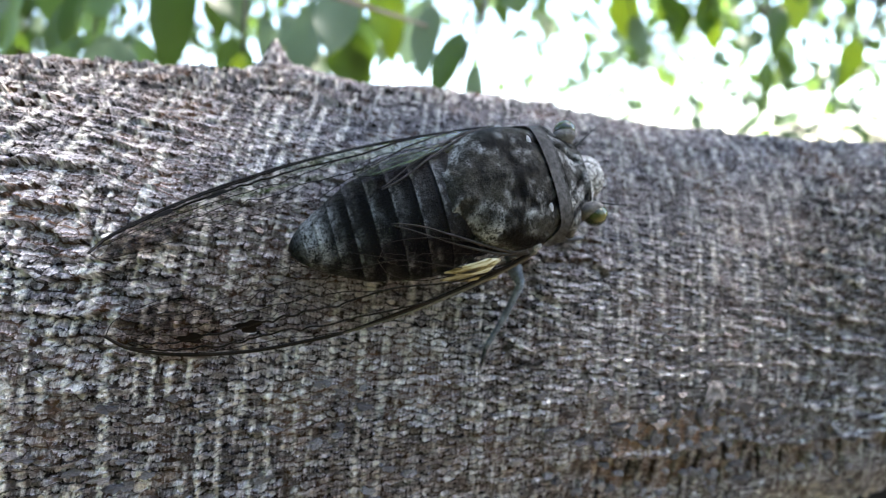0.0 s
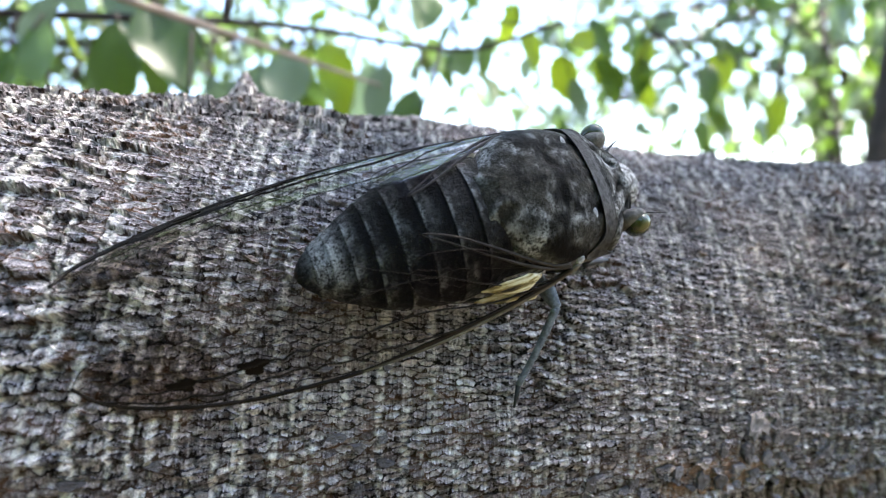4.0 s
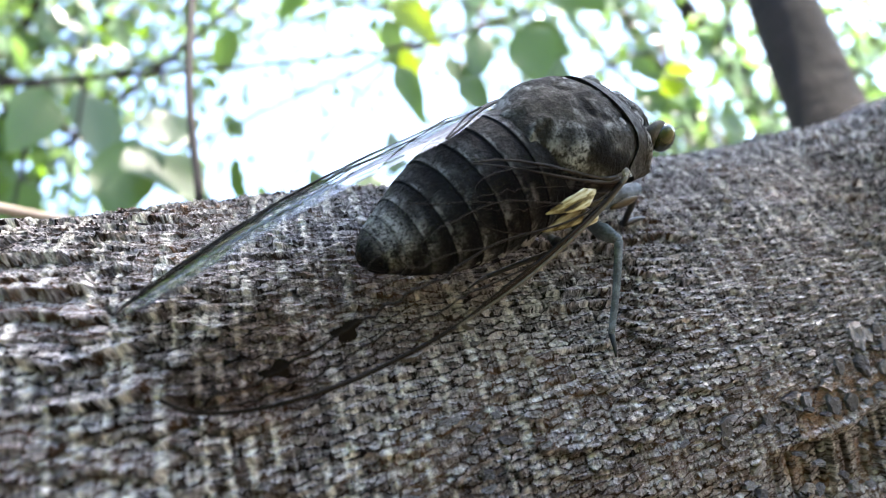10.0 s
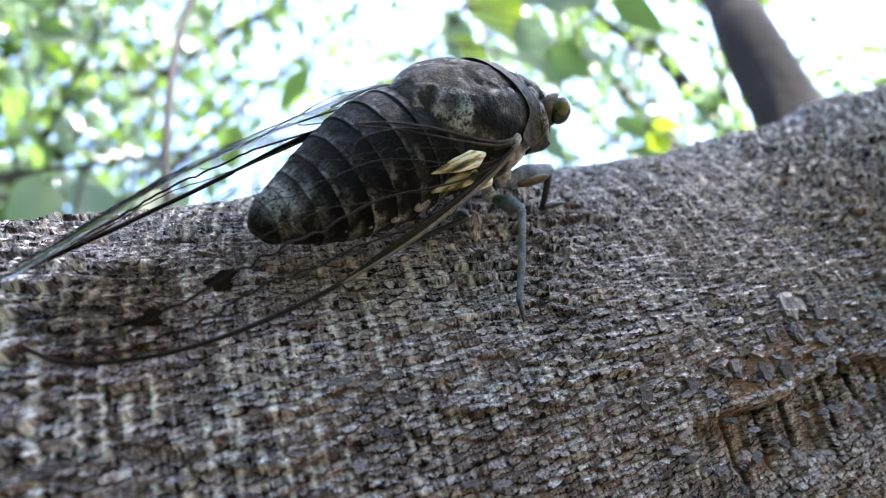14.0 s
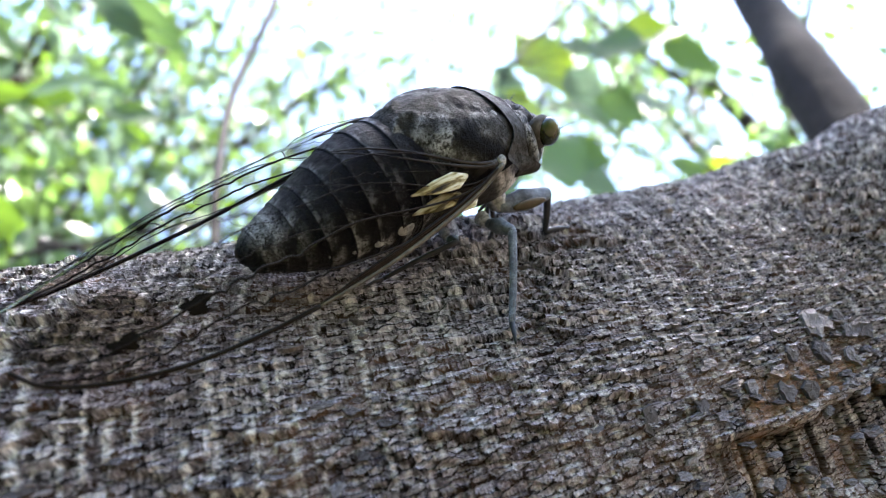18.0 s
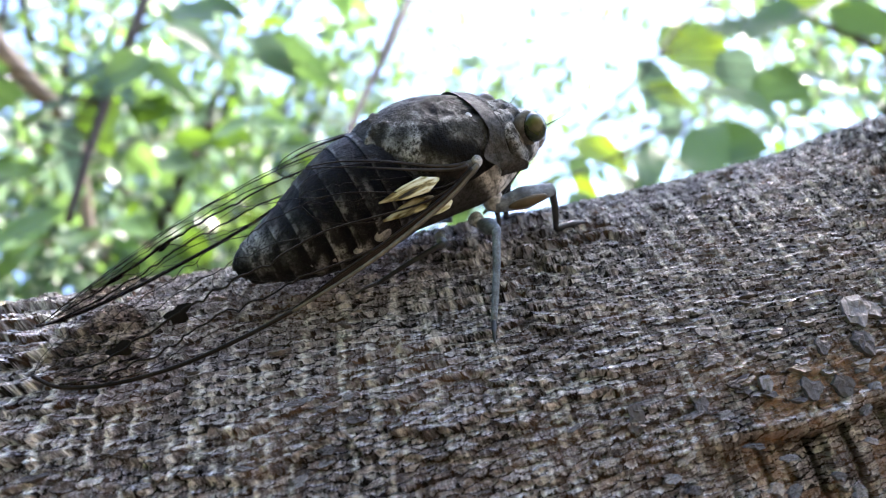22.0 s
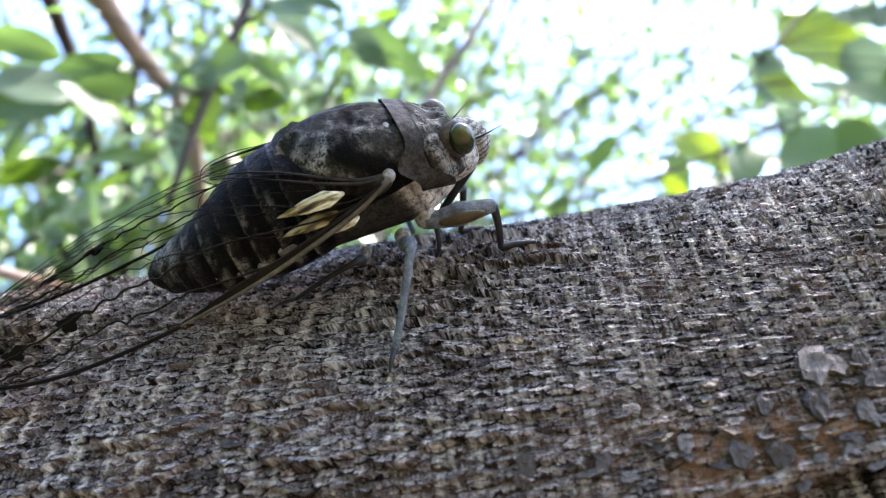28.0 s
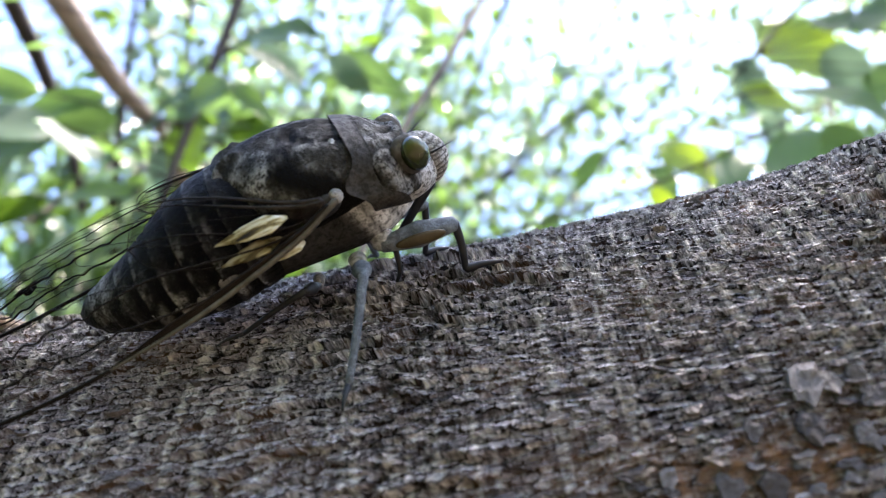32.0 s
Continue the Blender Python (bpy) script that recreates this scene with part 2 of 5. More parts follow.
def leaf_material(name, c0, c1, glow):
    """Leaf blade: a glossy face and light that comes through."""
    s = Shader(name, 0.42, 0.5)
    n = s.noise(s.coords((1, 1, 1)), 60.0, 4.0, 0.6)
    r = s.random()
    col = s.mix(s.math("MULTIPLY", s.math("ADD", n, r), 0.5), c0, c1)
    s.color(col)
    tr = s.nodes.new("ShaderNodeBsdfTranslucent")
    s.link(s.mix(0.75, col, glow), tr.inputs[0])
    mx = s.node("ShaderNodeMixShader", Fac=0.5)
    s.link(s.bsdf.outputs[0], mx.inputs[1])
    s.link(tr.outputs[0], mx.inputs[2])
    s.link(mx.outputs[0], s.out.inputs[0])
    return s.mat


BARK = bark_material()
FAR_BARK = plain("far_bark", (0.009, 0.007, 0.006), (0.030, 0.022, 0.018), 60.0, 0.85, 0.8, 0.003)
TWIG = plain("twig_bark", (0.012, 0.0095, 0.009), (0.042, 0.034, 0.030), 150.0, 0.8, 0.5, 0.0005)
PALE_TWIG = plain("pale_twig_bark", (0.15, 0.115, 0.092), (0.29, 0.235, 0.195), 150.0, 0.8, 0.5, 0.0005)
LEAF = {
    "a": leaf_material("leaf_green", (0.028, 0.068, 0.010), (0.060, 0.125, 0.020), (0.15, 0.25, 0.060)),
    "b": leaf_material("leaf_greyish", (0.055, 0.085, 0.036), (0.090, 0.135, 0.080), (0.16, 0.25, 0.15)),
    "y": leaf_material("leaf_bright", (0.08, 0.16, 0.010), (0.16, 0.24, 0.016), (0.42, 0.56, 0.03)),
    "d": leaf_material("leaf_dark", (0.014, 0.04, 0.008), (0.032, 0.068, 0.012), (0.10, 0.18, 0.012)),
}
GROUND = plain("leaf_litter", (0.035, 0.027, 0.018), (0.10, 0.075, 0.045), 3.0, 0.95, 0.6, 0.03)

# ---- the limb on which the insect sits ----
AXIS_AT = Vector((0.5, 10.1507, -2.5801))
AXIS = Vector((1.0, -0.0057, -0.083)).normalized()
FRONT = (Vector((0, -1, 0)) - AXIS * Vector((0, -1, 0)).dot(AXIS)).normalized()
ABOVE = AXIS.cross(FRONT)
if ABOVE.z < 0:
    ABOVE = -ABOVE
S_MIN, S_MAX = -6.5, 7.0


def limb_radius(s, phi):
    """The limb is not round: it leans back along its length and its top swells to one end."""
    h = np.clip(s, S_MIN, S_MAX)
    top = np.where(phi > 0, np.where(phi < math.pi / 2, np.sin(phi) ** 2, 1.0), 0.0)
    return 3.7351 - 0.3377 * h + 0.0046 * h * h + top * (-0.4073 + 0.2843 * h - 0.0126 * h * h + 0.0023 * h**3)


def limb_relief(s, phi):
    """Large uneven forms of the limb: a knot, the swelling round it and gentle dents."""
    arc = phi * 3.6
    out = 0.08 * (fbm(s * 0.35 + 9, arc * 0.35 + 4, 3) - 0.5)
    out = out + 0.16 * np.exp(-((s + 3.05) / 0.22) ** 2 - ((phi - 1.36) / 0.10) ** 2)
    out = out + 0.17 * np.exp(-((s + 2.75) / 0.55) ** 2 - ((phi - 1.36) / 0.25) ** 2)
    out = out + 0.30 * np.exp(-((s + 3.10) / 0.13) ** 2 - ((phi - 1.40) / 0.07) ** 2)
    hump = np.exp(-((s - 5.9) / 0.65) ** 2 - ((phi - 1.25) / 0.26) ** 2)
    torn = smoothstep(0.35, 0.65, fbm(s * 2.1 + 4, arc * 2.1, 7, 4))
    out = out + 0.11 * hump * (0.4 + 1.1 * torn) - 0.30 * np.exp(-((s - 6.55) / 0.22) ** 2 - ((phi - 1.2) / 0.35) ** 2) * torn
    return out


def scales(s, arc, seed, ws, wa, w1, w2, jitter=0.8):
    """Overlapping bark scales: thick at their lower edge, which drops off sharply."""
    f1, edge, da, db, rnd = cells(s / ws + w1, arc / wa + w2, seed, jitter)
    rise = np.clip(0.5 - db, 0, 1.1)
    return rise * smoothstep(0.0, 0.10, edge), edge, db, rnd


def bark_height(s, phi):
    """Bark relief in centimetres, and its tone, gaps with painted shade under scale edges, streaks and peeled places.
    """
    arc = phi * 3.6
    w1, w2 = fbm(s * 2.2, arc * 2.2, 21, 3) - 0.5, fbm(s * 2.2 + 30, arc * 2.2, 22, 3) - 0.5
    a_h, a_edge, a_db, a_rnd = scales(s, arc, 5, 0.170, 0.058, 1.3 * w1, 2.2 * w2, 0.72)
    b_h, b_edge, b_db, b_rnd = scales(s, arc, 9, 0.46, 0.135, 1.2 * w2, 2.0 * w1)
    c_h, c_edge, c_db, c_rnd = scales(s, arc, 13, 0.075, 0.036, 1.0 * w2, 2.0 * w1)
    coarse = smoothstep(0.42, 0.66, fbm(s * 0.45 + 3, arc * 0.55, 31, 3) + 0.12 * smoothstep(0.3, -0.9, phi) + 0.1 * smoothstep(-2.5, -4.5, s))
    h = 0.034 * a_h * (0.25 + 0.95 * a_rnd) + 0.085 * b_h * (0.15 + 0.85 * b_rnd) * (0.35 + coarse) + 0.012 * c_h * (0.3 + c_rnd)
    h = h - 0.030 + 0.010 * (fbm(s * 16, arc * 26, 40, 3) - 0.5)
    tone = 0.16 + 0.50 * a_rnd + 0.34 * (b_rnd - 0.5) + 0.20 * (c_rnd - 0.5) + 0.3 * (fbm(s * 9, arc * 18, 44, 3) - 0.5)
    # browner bark low on the left, plus weaker light low down put in tone
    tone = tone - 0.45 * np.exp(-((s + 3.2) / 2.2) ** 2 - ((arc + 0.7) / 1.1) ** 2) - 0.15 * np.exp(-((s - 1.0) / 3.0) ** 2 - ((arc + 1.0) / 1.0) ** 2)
    # mask for cracks and for shade painted below each scale's thick lower edge
    gap_shade = (1 - smoothstep(0.08, 0.34, a_edge)) * smoothstep(0.12, -0.28, a_db) * (0.20 + 0.6 * a_rnd)
    gap_shade = gap_shade + (1 - smoothstep(0.02, 0.12, b_edge)) * smoothstep(0.2, -0.2, b_db) * (0.4 + coarse) + 0.30 * (1 - smoothstep(0.03, 0.2, c_edge)) * smoothstep(0.1, -0.2, c_db)
    # pale broken lines across the limb, made of short beads
    streak = 0 * s
    for pitch, width, cut, seed in ((0.24, 0.030, 0.44, 50), (0.125, 0.018, 0.49, 70)):
        line = s / pitch + 0.5 * (fbm(s * 0.8, arc * 0.9, seed, 3) - 0.5)
        lane = np.floor(line)
        off = np.abs(line - lane - 0.5 - 0.4 * (lattice(lane, lane * 0, seed + 1) - 0.5)) * pitch
        dash = fbm(lane * 7.3, arc * 1.9, seed + 2, 3)
        streak = np.maximum(streak, (1 - smoothstep(width * 0.6, width * 1.5, off)) * smoothstep(cut, cut + 0.10, dash + 0.06 * (fbm(s * 0.5, arc * 0.5, seed + 5, 2) - 0.5)))
    bead = smoothstep(0.02, 0.14, a_edge) * smoothstep(0.30, 0.46, fbm(s * 10, arc * 11, 53, 3))
    left = 1 - smoothstep(-3.2, -0.6, s) * (0.42 + 0.30 * smoothstep(0.9, -0.3, phi))
    streak = np.clip(streak * bead * (0.25 + 0.75 * left) * 1.25, 0, 1)
    h = h + 0.008 * streak
    # torn places with tan wood
    tear = fbm(s * 1.7 + 7, arc * 3.1, 60, 4)
    where = 1.15 * np.exp(-((s - 2.1) / 1.3) ** 2 - ((arc + 0.42) / 0.36) ** 2) + 0.6 * np.exp(-((s + 2.9) / 1.3) ** 2 - ((arc + 1.0) / 0.9) ** 2) + 0.35 * np.exp(-((s + 3.6) / 0.8) ** 2 - ((arc - 3.4) / 1.2) ** 2)
    peel = smoothstep(0.46, 0.60, tear) * np.clip(where + 0.06, 0, 1)
    h = h - 0.05 * peel + 0.16 * np.clip(where, 0, 1) * (tear - 0.5)
    # a broken ledge, with upright plates and cracks on the sunken face below it
    rim = -0.58 + 0.30 * (fbm(s * 1.6 + 2, 0 * s, 64, 3) - 0.5) - 0.12 * smoothstep(2.6, 3.4, s) - 0.10 * smoothstep(1.6, 0.6, s)
    face = smoothstep(rim, rim - 0.07, arc) * smoothstep(0.5, 1.5, s) * smoothstep(6.0, 4.5, s) * smoothstep(-1.75, -1.2, arc)
    lane = s / 0.30 + 0.5 * (fbm(s * 2.0, arc * 1.2, 66, 3) - 0.5)
    board = np.floor(lane)
    crack = (1 - smoothstep(0.04, 0.12, np.abs(lane - board - 0.5 - 0.3 * (lattice(board, 0 * board, 67) - 0.5)))) * face
    plate = lattice(board, np.floor(arc / 0.38 + 5 * lattice(board, 0 * board, 69)), 68)
    h = h * (1 - 0.55 * face) - face * (0.13 + 0.12 * plate) - 0.06 * crack + 0.05 * np.exp(-((arc - rim - 0.05) / 0.06) ** 2) * smoothstep(0.5, 1.5, s)
    tone = tone + 0.25 * face * (plate - 0.55)
    # adds the cracks and a painted band of shade just below the rim
    gap_shade = gap_shade * (1 - 0.5 * face) + crack + 0.8 * face * smoothstep(rim - 0.16, rim - 0.06, arc)
    peel = np.clip(peel + 0.55 * face * smoothstep(0.55, 0.8, plate), 0, 1)
    return h, np.clip(tone, 0, 1), np.clip(gap_shade, 0, 1) * (1 - 0.8 * streak), streak, peel


def limb_place(s, phi, out=0.0):
    """A place on the limb, in centimetres of the plan."""
    s, phi = np.asarray(s, float), np.asarray(phi, float)
    r = limb_radius(s, phi) + limb_relief(s, phi) + out
    a, f, u = (np.array(v) for v in (AXIS, FRONT, ABOVE))
    beyond = np.minimum(s - S_MIN, 0) + np.maximum(s - S_MAX, 0)
    mid = np.array(AXIS_AT) + s[..., None] * a - 0.32 * beyond[..., None] * f
    return mid + (r * np.cos(phi))[..., None] * f + (r * np.sin(phi))[..., None] * u


def limb_coords(p):
    """Along and round the limb of a place in centimetres near the insect."""
    v = Vector(p) - AXIS_AT
    return v.dot(AXIS), math.atan2(v.dot(ABOVE), v.dot(FRONT))


def limb():
    near_s = np.arange(-5.3, 6.6, 0.0165)
    s = np.concatenate([-90 + 84.5 * np.linspace(0, 1, 60) ** 0.6, near_s, 6.7 + 100 * np.linspace(0, 1, 60) ** 1.7])
    phi = np.concatenate([np.linspace(-math.pi, -1.0, 40, endpoint=False), np.arange(-1.0, 1.72, 0.0040), np.linspace(1.724, math.pi, 30, endpoint=False)])
    gs, gp = np.meshgrid(s, phi, indexing="ij")
    h, tone, gap_shade, streak, peel = bark_height(gs, gp)
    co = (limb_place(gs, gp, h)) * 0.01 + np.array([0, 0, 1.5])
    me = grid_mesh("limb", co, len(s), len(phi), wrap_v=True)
    for key, values in (("tone", tone), ("gap_shade", gap_shade), ("streak", streak), ("peel", peel)):
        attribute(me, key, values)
    uv = me.uv_layers.new(name="around")
    idx = np.empty(len(me.loops), np.int32)
    me.loops.foreach_get("vertex_index", idx)
    flat = np.stack([gs.ravel(), gp.ravel() * 3.6], -1)[idx]
    uv.data.foreach_set("uv", flat.astype(np.float32).ravel())
    return me


perch = tagged(new("tree"), "rough grey-brown tree with one thick level limb", "tree")
perch.location = (-0.95, -0.2, 0)
bpy.context.view_layer.update()
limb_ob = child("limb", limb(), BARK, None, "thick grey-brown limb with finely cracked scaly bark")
limb_ob.parent = perch
limb_ob.matrix_parent_inverse = perch.matrix_world.inverted()
bm = bmesh.new()
tube_bm(bm, [(0, 0, -0.1), (0.01, 0.0, 0.7), (0.0, 0.0, 1.45), (-0.03, 0.02, 2.2), (-0.02, 0.05, 3.2)], [0.13, 0.11, 0.10, 0.08, 0.05], 20)
part("trunk", bm, FAR_BARK, perch)


def scale_mesh(seed, material):
    """A torn scale of bark: a curved chip, thick at one edge, with a ragged outline; about 1 x 1."""
    r = random.Random(seed)
    n = 13
    rim = []
    for k in range(n):
        a = 2 * math.pi * k / n
        q = 0.5 * r.uniform(0.6, 1.2)
        rim.append((math.cos(a) * q, math.sin(a) * q))
    verts = [(0, 0, 0.10)]
    verts += [(0.55 * x, 0.55 * y, 0.10 - 0.25 * y + r.uniform(-0.10, 0.12)) for x, y in rim]
    verts += [(x, y, 0.06 - 0.55 * y + r.uniform(-0.10, 0.10)) for x, y in rim]
    verts += [(x * 1.03, y * 1.03, -0.5) for x, y in rim]
    faces = [(0, 1 + k, 1 + (k + 1) % n) for k in range(n)]
    for base in (1, 1 + n):
        faces += [(base + k, base + n + k, base + n + (k + 1) % n, base + (k + 1) % n) for k in range(n)]
    me = bpy.data.meshes.new("bark_scale")
    me.from_pydata(verts, [], faces)
    me.materials.append(material)
    return me


def scale_material():
    s = Shader("bark_scale", 0.75, 0.15)
    g = s.noise(s.coords((1, 1, 1)), 4.0, 6.0, 0.75)
    r = s.random()
    col = s.ramp(r, (0.0, (0.055, 0.047, 0.046)), (0.5, (0.125, 0.110, 0.108)), (0.85, (0.20, 0.178, 0.172)), (1.0, (0.27, 0.212, 0.172)))
    s.color(s.mix(s.ramp(g, (0.4, 0.6), (0.6, 0.0)), col, (0.04, 0.033, 0.03)))
    return s.bump(g, 0.7, 0.0003).mat


def bark_scales():
    """Larger loose scales, most of them on the torn part of the limb."""
    r = random.Random(11)
    kinds = [scale_mesh(k, SCALE) for k in range(7)]
    for k in range(290):
        if k < 120:
            s0, arc = r.gauss(2.4, 1.4), r.gauss(-0.4, 0.6)
        elif k < 190:
            s0, arc = r.gauss(-2.8, 1.1), r.gauss(-0.7, 0.8)
        else:
            s0, arc = r.uniform(-4.5, 5.0), r.uniform(-2.4, 4.0)
        s0, phi = max(-5.0, min(6.0, s0)), max(-0.85, min(1.4, arc / 3.6))
        long, wide = r.uniform(0.08, 0.17), r.uniform(0.04, 0.075)
        if k in (3, 11):
            s0, phi, long, wide = (2.50, 0.06, 0.20, 0.38) if k == 3 else (2.40, -0.03, 0.15, 0.22)
        big = 12 <= k < 34
        if big:
            s0, phi = max(0.6, min(4.6, r.gauss(2.2, 0.9))), max(-0.12, min(0.10, r.gauss(-0.04, 0.06)))
            long, wide = r.uniform(0.09, 0.18), r.uniform(0.08, 0.20)
        here, along, up = (limb_place(np.array(a), np.array(b)) for a, b in ((s0, phi), (s0 + 0.05, phi), (s0, phi + 0.02)))
        x = Vector(along - here).normalized()
        y = Vector(up - here)
        y = (y - x * y.dot(x)).normalized()
        z = x.cross(y)
        lift = 0.012
        turn = Matrix.Rotation(r.uniform(-0.35, 0.35), 3, "Z") @ Matrix.Rotation(r.uniform(-0.05, 0.2) + (0.15 if big else 0.0), 3, "X")
        m = Matrix((x, y, z)).transposed() @ turn @ Matrix.Diagonal((long, wide, 0.06 if big else 0.07 if k not in (3, 11) else 0.12))
        ob = new("bark_scale", r.choice(kinds))
        ob.parent = limb_ob
        ob.matrix_parent_inverse = limb_ob.matrix_world.inverted()
        ob.matrix_basis = Matrix.Translation(cm(*(Vector(here) + z * lift))) @ (m * 0.01).to_4x4()


SCALE = scale_material()
bpy.context.view_layer.update()
bark_scales()

# ---- ground ----
bm = bmesh.new()
bmesh.ops.create_grid(bm, x_segments=24, y_segments=24, size=400)
ground = part("ground", bm, GROUND, None)
tagged(ground, "brown leaf litter and bare earth", "ground", kind="structure")

# ---- the cicada: x ahead, y to its left, z up, in millimetres ----
MM = 0.001
BODY = Matrix(((0.9521, -0.2865, 0.1071, 0.0), (0.2013, 0.3233, -0.9246, 0.0), (0.2303, 0.9019, 0.3655, 0.0), (0, 0, 0, 1)))
BODY_AT = Vector((1.22, 6.162, -0.17))
cicada = tagged(new("cicada"), "mottled grey-brown cicada with clear veined wings resting on the limb", "insect")
cicada.matrix_world = Matrix.Translation(cm(*BODY_AT)) @ BODY


def to_body(p):
    """A place of the plan, in centimetres, in the insect's millimetres."""
    return BODY.to_3x3().inverted() @ (Vector(p) - BODY_AT) * 10


def from_body(p):
    return BODY_AT + BODY.to_3x3() @ Vector(p) * 0.1


def on_bark(p, lift=0.25):
    """The place on the bark under a place in the insect's millimetres."""
    s, phi = limb_coords(from_body(p))
    q = limb_place(np.array(s), np.array(phi), lift * 0.1 + 0.055)
    return to_body(q)


def spline(table, xs):
    """Smooth columns through a table whose first column falls or rises."""
    table = np.array(table, float)
    k = np.linspace(0, len(table) - 1, 40 * (len(table) - 1) + 1)
    i = np.clip(k.astype(int), 0, len(table) - 2)
    t = (k - i)[:, None]
    ext = np.vstack([2 * table[0] - table[1], table, 2 * table[-1] - table[-2]])
    p0, p1, p2, p3 = ext[i], ext[i + 1], ext[i + 2], ext[i + 3]
    c = 0.5 * (2 * p1 + (p2 - p0) * t + (2 * p0 - 5 * p1 + 4 * p2 - p3) * t * t + (3 * p1 - p0 - 3 * p2 + p3) * t**3)
    order = np.argsort(c[:, 0])
    return np.stack([np.interp(xs, c[order, 0], c[order, j]) for j in range(1, c.shape[1])], -1)


def loft(name, table, x0, x1, nx, na=72, power=1.0, bulge=None):
    """A body shell: rows of x, top, bottom, half width."""
    xs = np.linspace(x0, x1, nx)
    top, bottom, half = spline(table, xs).T
    ang = np.linspace(0, 2 * math.pi, na, endpoint=False)
    mid = 0.5 * (top + bottom)
    gx, ga = np.meshgrid(xs, ang, indexing="ij")
    c, s = np.cos(ga), np.sin(ga)
    cc, ss = np.sign(c) * np.abs(c) ** power, np.sign(s) * np.abs(s) ** power
    y = half[:, None] * cc
    z = mid[:, None] + np.where(ss > 0, (top - mid)[:, None], (mid - bottom)[:, None]) * ss
    if bulge is not None:
        d = bulge(gx, ga, y, z)
        y, z = y + d * c, z + d * s
    co = np.stack([gx, y, z], -1)
    me = grid_mesh(name, co * MM, nx, na, wrap_v=True)
    ends = bmesh.new()
    ends.from_mesh(me)
    ends.verts.ensure_lookup_table()
    ends.faces.new([ends.verts[i] for i in range(na)][::-1]).smooth = True
    ends.faces.new([ends.verts[(nx - 1) * na + i] for i in range(na)]).smooth = True
    bmesh.ops.recalc_face_normals(ends, faces=ends.faces[:])
    ends.to_mesh(me)
    ends.free()
    return me, gx, y, z


def ball(name, centre, radii, material, parent, label="", shape=None, seg=32):
    bm = bmesh.new()
    bmesh.ops.create_uvsphere(bm, u_segments=seg, v_segments=seg * 2 // 3, radius=1)
    for v in bm.verts:
        p = Vector((v.co.x * radii[0], v.co.y * radii[1], v.co.z * radii[2]))
        if shape:
            p = shape(p)
        v.co = (p + Vector(centre)) * MM
    return part(name, bm, material, parent, label)


def tube(name, pts, radii, material, parent, label="", sides=12, flat=1.0, smooth_path=True, n=6):
    pts = [Vector(p) * MM for p in pts]
    if smooth_path and len(pts) > 2:
        many = bend(pts, n)
        if isinstance(radii, (list, tuple)):
            k = np.linspace(0, len(radii) - 1, len(many))
            radii = [float(v) for v in np.interp(k, range(len(radii)), radii)]
        pts = many
    rr = [r * MM for r in radii] if isinstance(radii, (list, tuple)) else radii * MM
    return part(name, tube_bm(bmesh.new(), pts, rr, sides, flat), material, parent, label)


def shell_material(name, dark, mid, pale, amount=0.22, rough=0.5, spec=0.05, relief=0.9):
    """Mottled insect shell: dark ground, brown clouds, pale down where 'mark' is high, and fine pale specks."""
    s = Shader(name, rough, spec)
    w = s.coords((1, 1, 1))
    n, fine, speck = s.noise(w, 520.0, 5.0, 0.7), s.noise(w, 1900.0, 5.0, 0.75), s.noise(w, 5200.0, 3.0, 0.6)
    col = s.ramp(n, (0.36, tuple(0.4 * a for a in mid)), (0.5, mid), (0.66, tuple(1.5 * a for a in mid)))
    col = s.mix(s.ramp(fine, (0.42, 0.7), (0.54, 0.0)), col, tuple(0.75 * a + 0.25 * b for a, b in zip(dark, mid)))
    col = s.mix(s.math("MULTIPLY", s.ramp(speck, (0.54, 0.0), (0.64, amount)), s.ramp(fine, (0.42, 0.05), (0.6, 0.8))), col, tuple(0.42 * a for a in pale))
    dust = s.math("MULTIPLY", s.attr("mark"), s.ramp(s.math("ADD", s.math("MULTIPLY", fine, 0.6), s.math("MULTIPLY", speck, 0.4)), (0.42, 0.05), (0.55, 1.0)))
    col = s.mix(dust, col, pale)
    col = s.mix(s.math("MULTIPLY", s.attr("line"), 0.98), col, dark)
    s.color(col)
    s.rough(s.ramp(fine, (0.3, rough + 0.08), (0.7, rough - 0.15)))
    h = s.math("ADD", s.math("ADD", fine, n), s.math("MULTIPLY", speck, 0.4))
    return s.bump(h, relief, 0.00022).mat


SHELL = shell_material("thorax_shell", (0.0020, 0.0018, 0.0016), (0.021, 0.0195, 0.0155), (0.34, 0.345, 0.34), spec=0.04, rough=0.6, relief=0.8)
COLLAR = shell_material("collar_shell", (0.0025, 0.0021, 0.0018), (0.024, 0.0228, 0.020), (0.30, 0.30, 0.295), spec=0.04, rough=0.65, relief=0.9)
ABDOMEN = shell_material("abdomen_shell", (0.0014, 0.0012, 0.0012), (0.0125, 0.0115, 0.0108), (0.34, 0.35, 0.355), spec=0.05, rough=0.55, relief=0.7)
UNDER = shell_material("downy_underside", (0.004, 0.0037, 0.0034), (0.30, 0.30, 0.29), (0.76, 0.76, 0.74), rough=0.8)
FACE = shell_material("downy_face", (0.045, 0.042, 0.039), (0.12, 0.113, 0.105), (0.60, 0.59, 0.565), rough=0.7)
LEG = shell_material("grey_leg", (0.045, 0.050, 0.058), (0.13, 0.148, 0.172), (0.22, 0.24, 0.265), rough=0.5)
LEG_DARK = plain("dark_leg", (0.007, 0.007, 0.008), (0.030, 0.030, 0.032), 900.0, 0.4, 0.3, 0.0001)
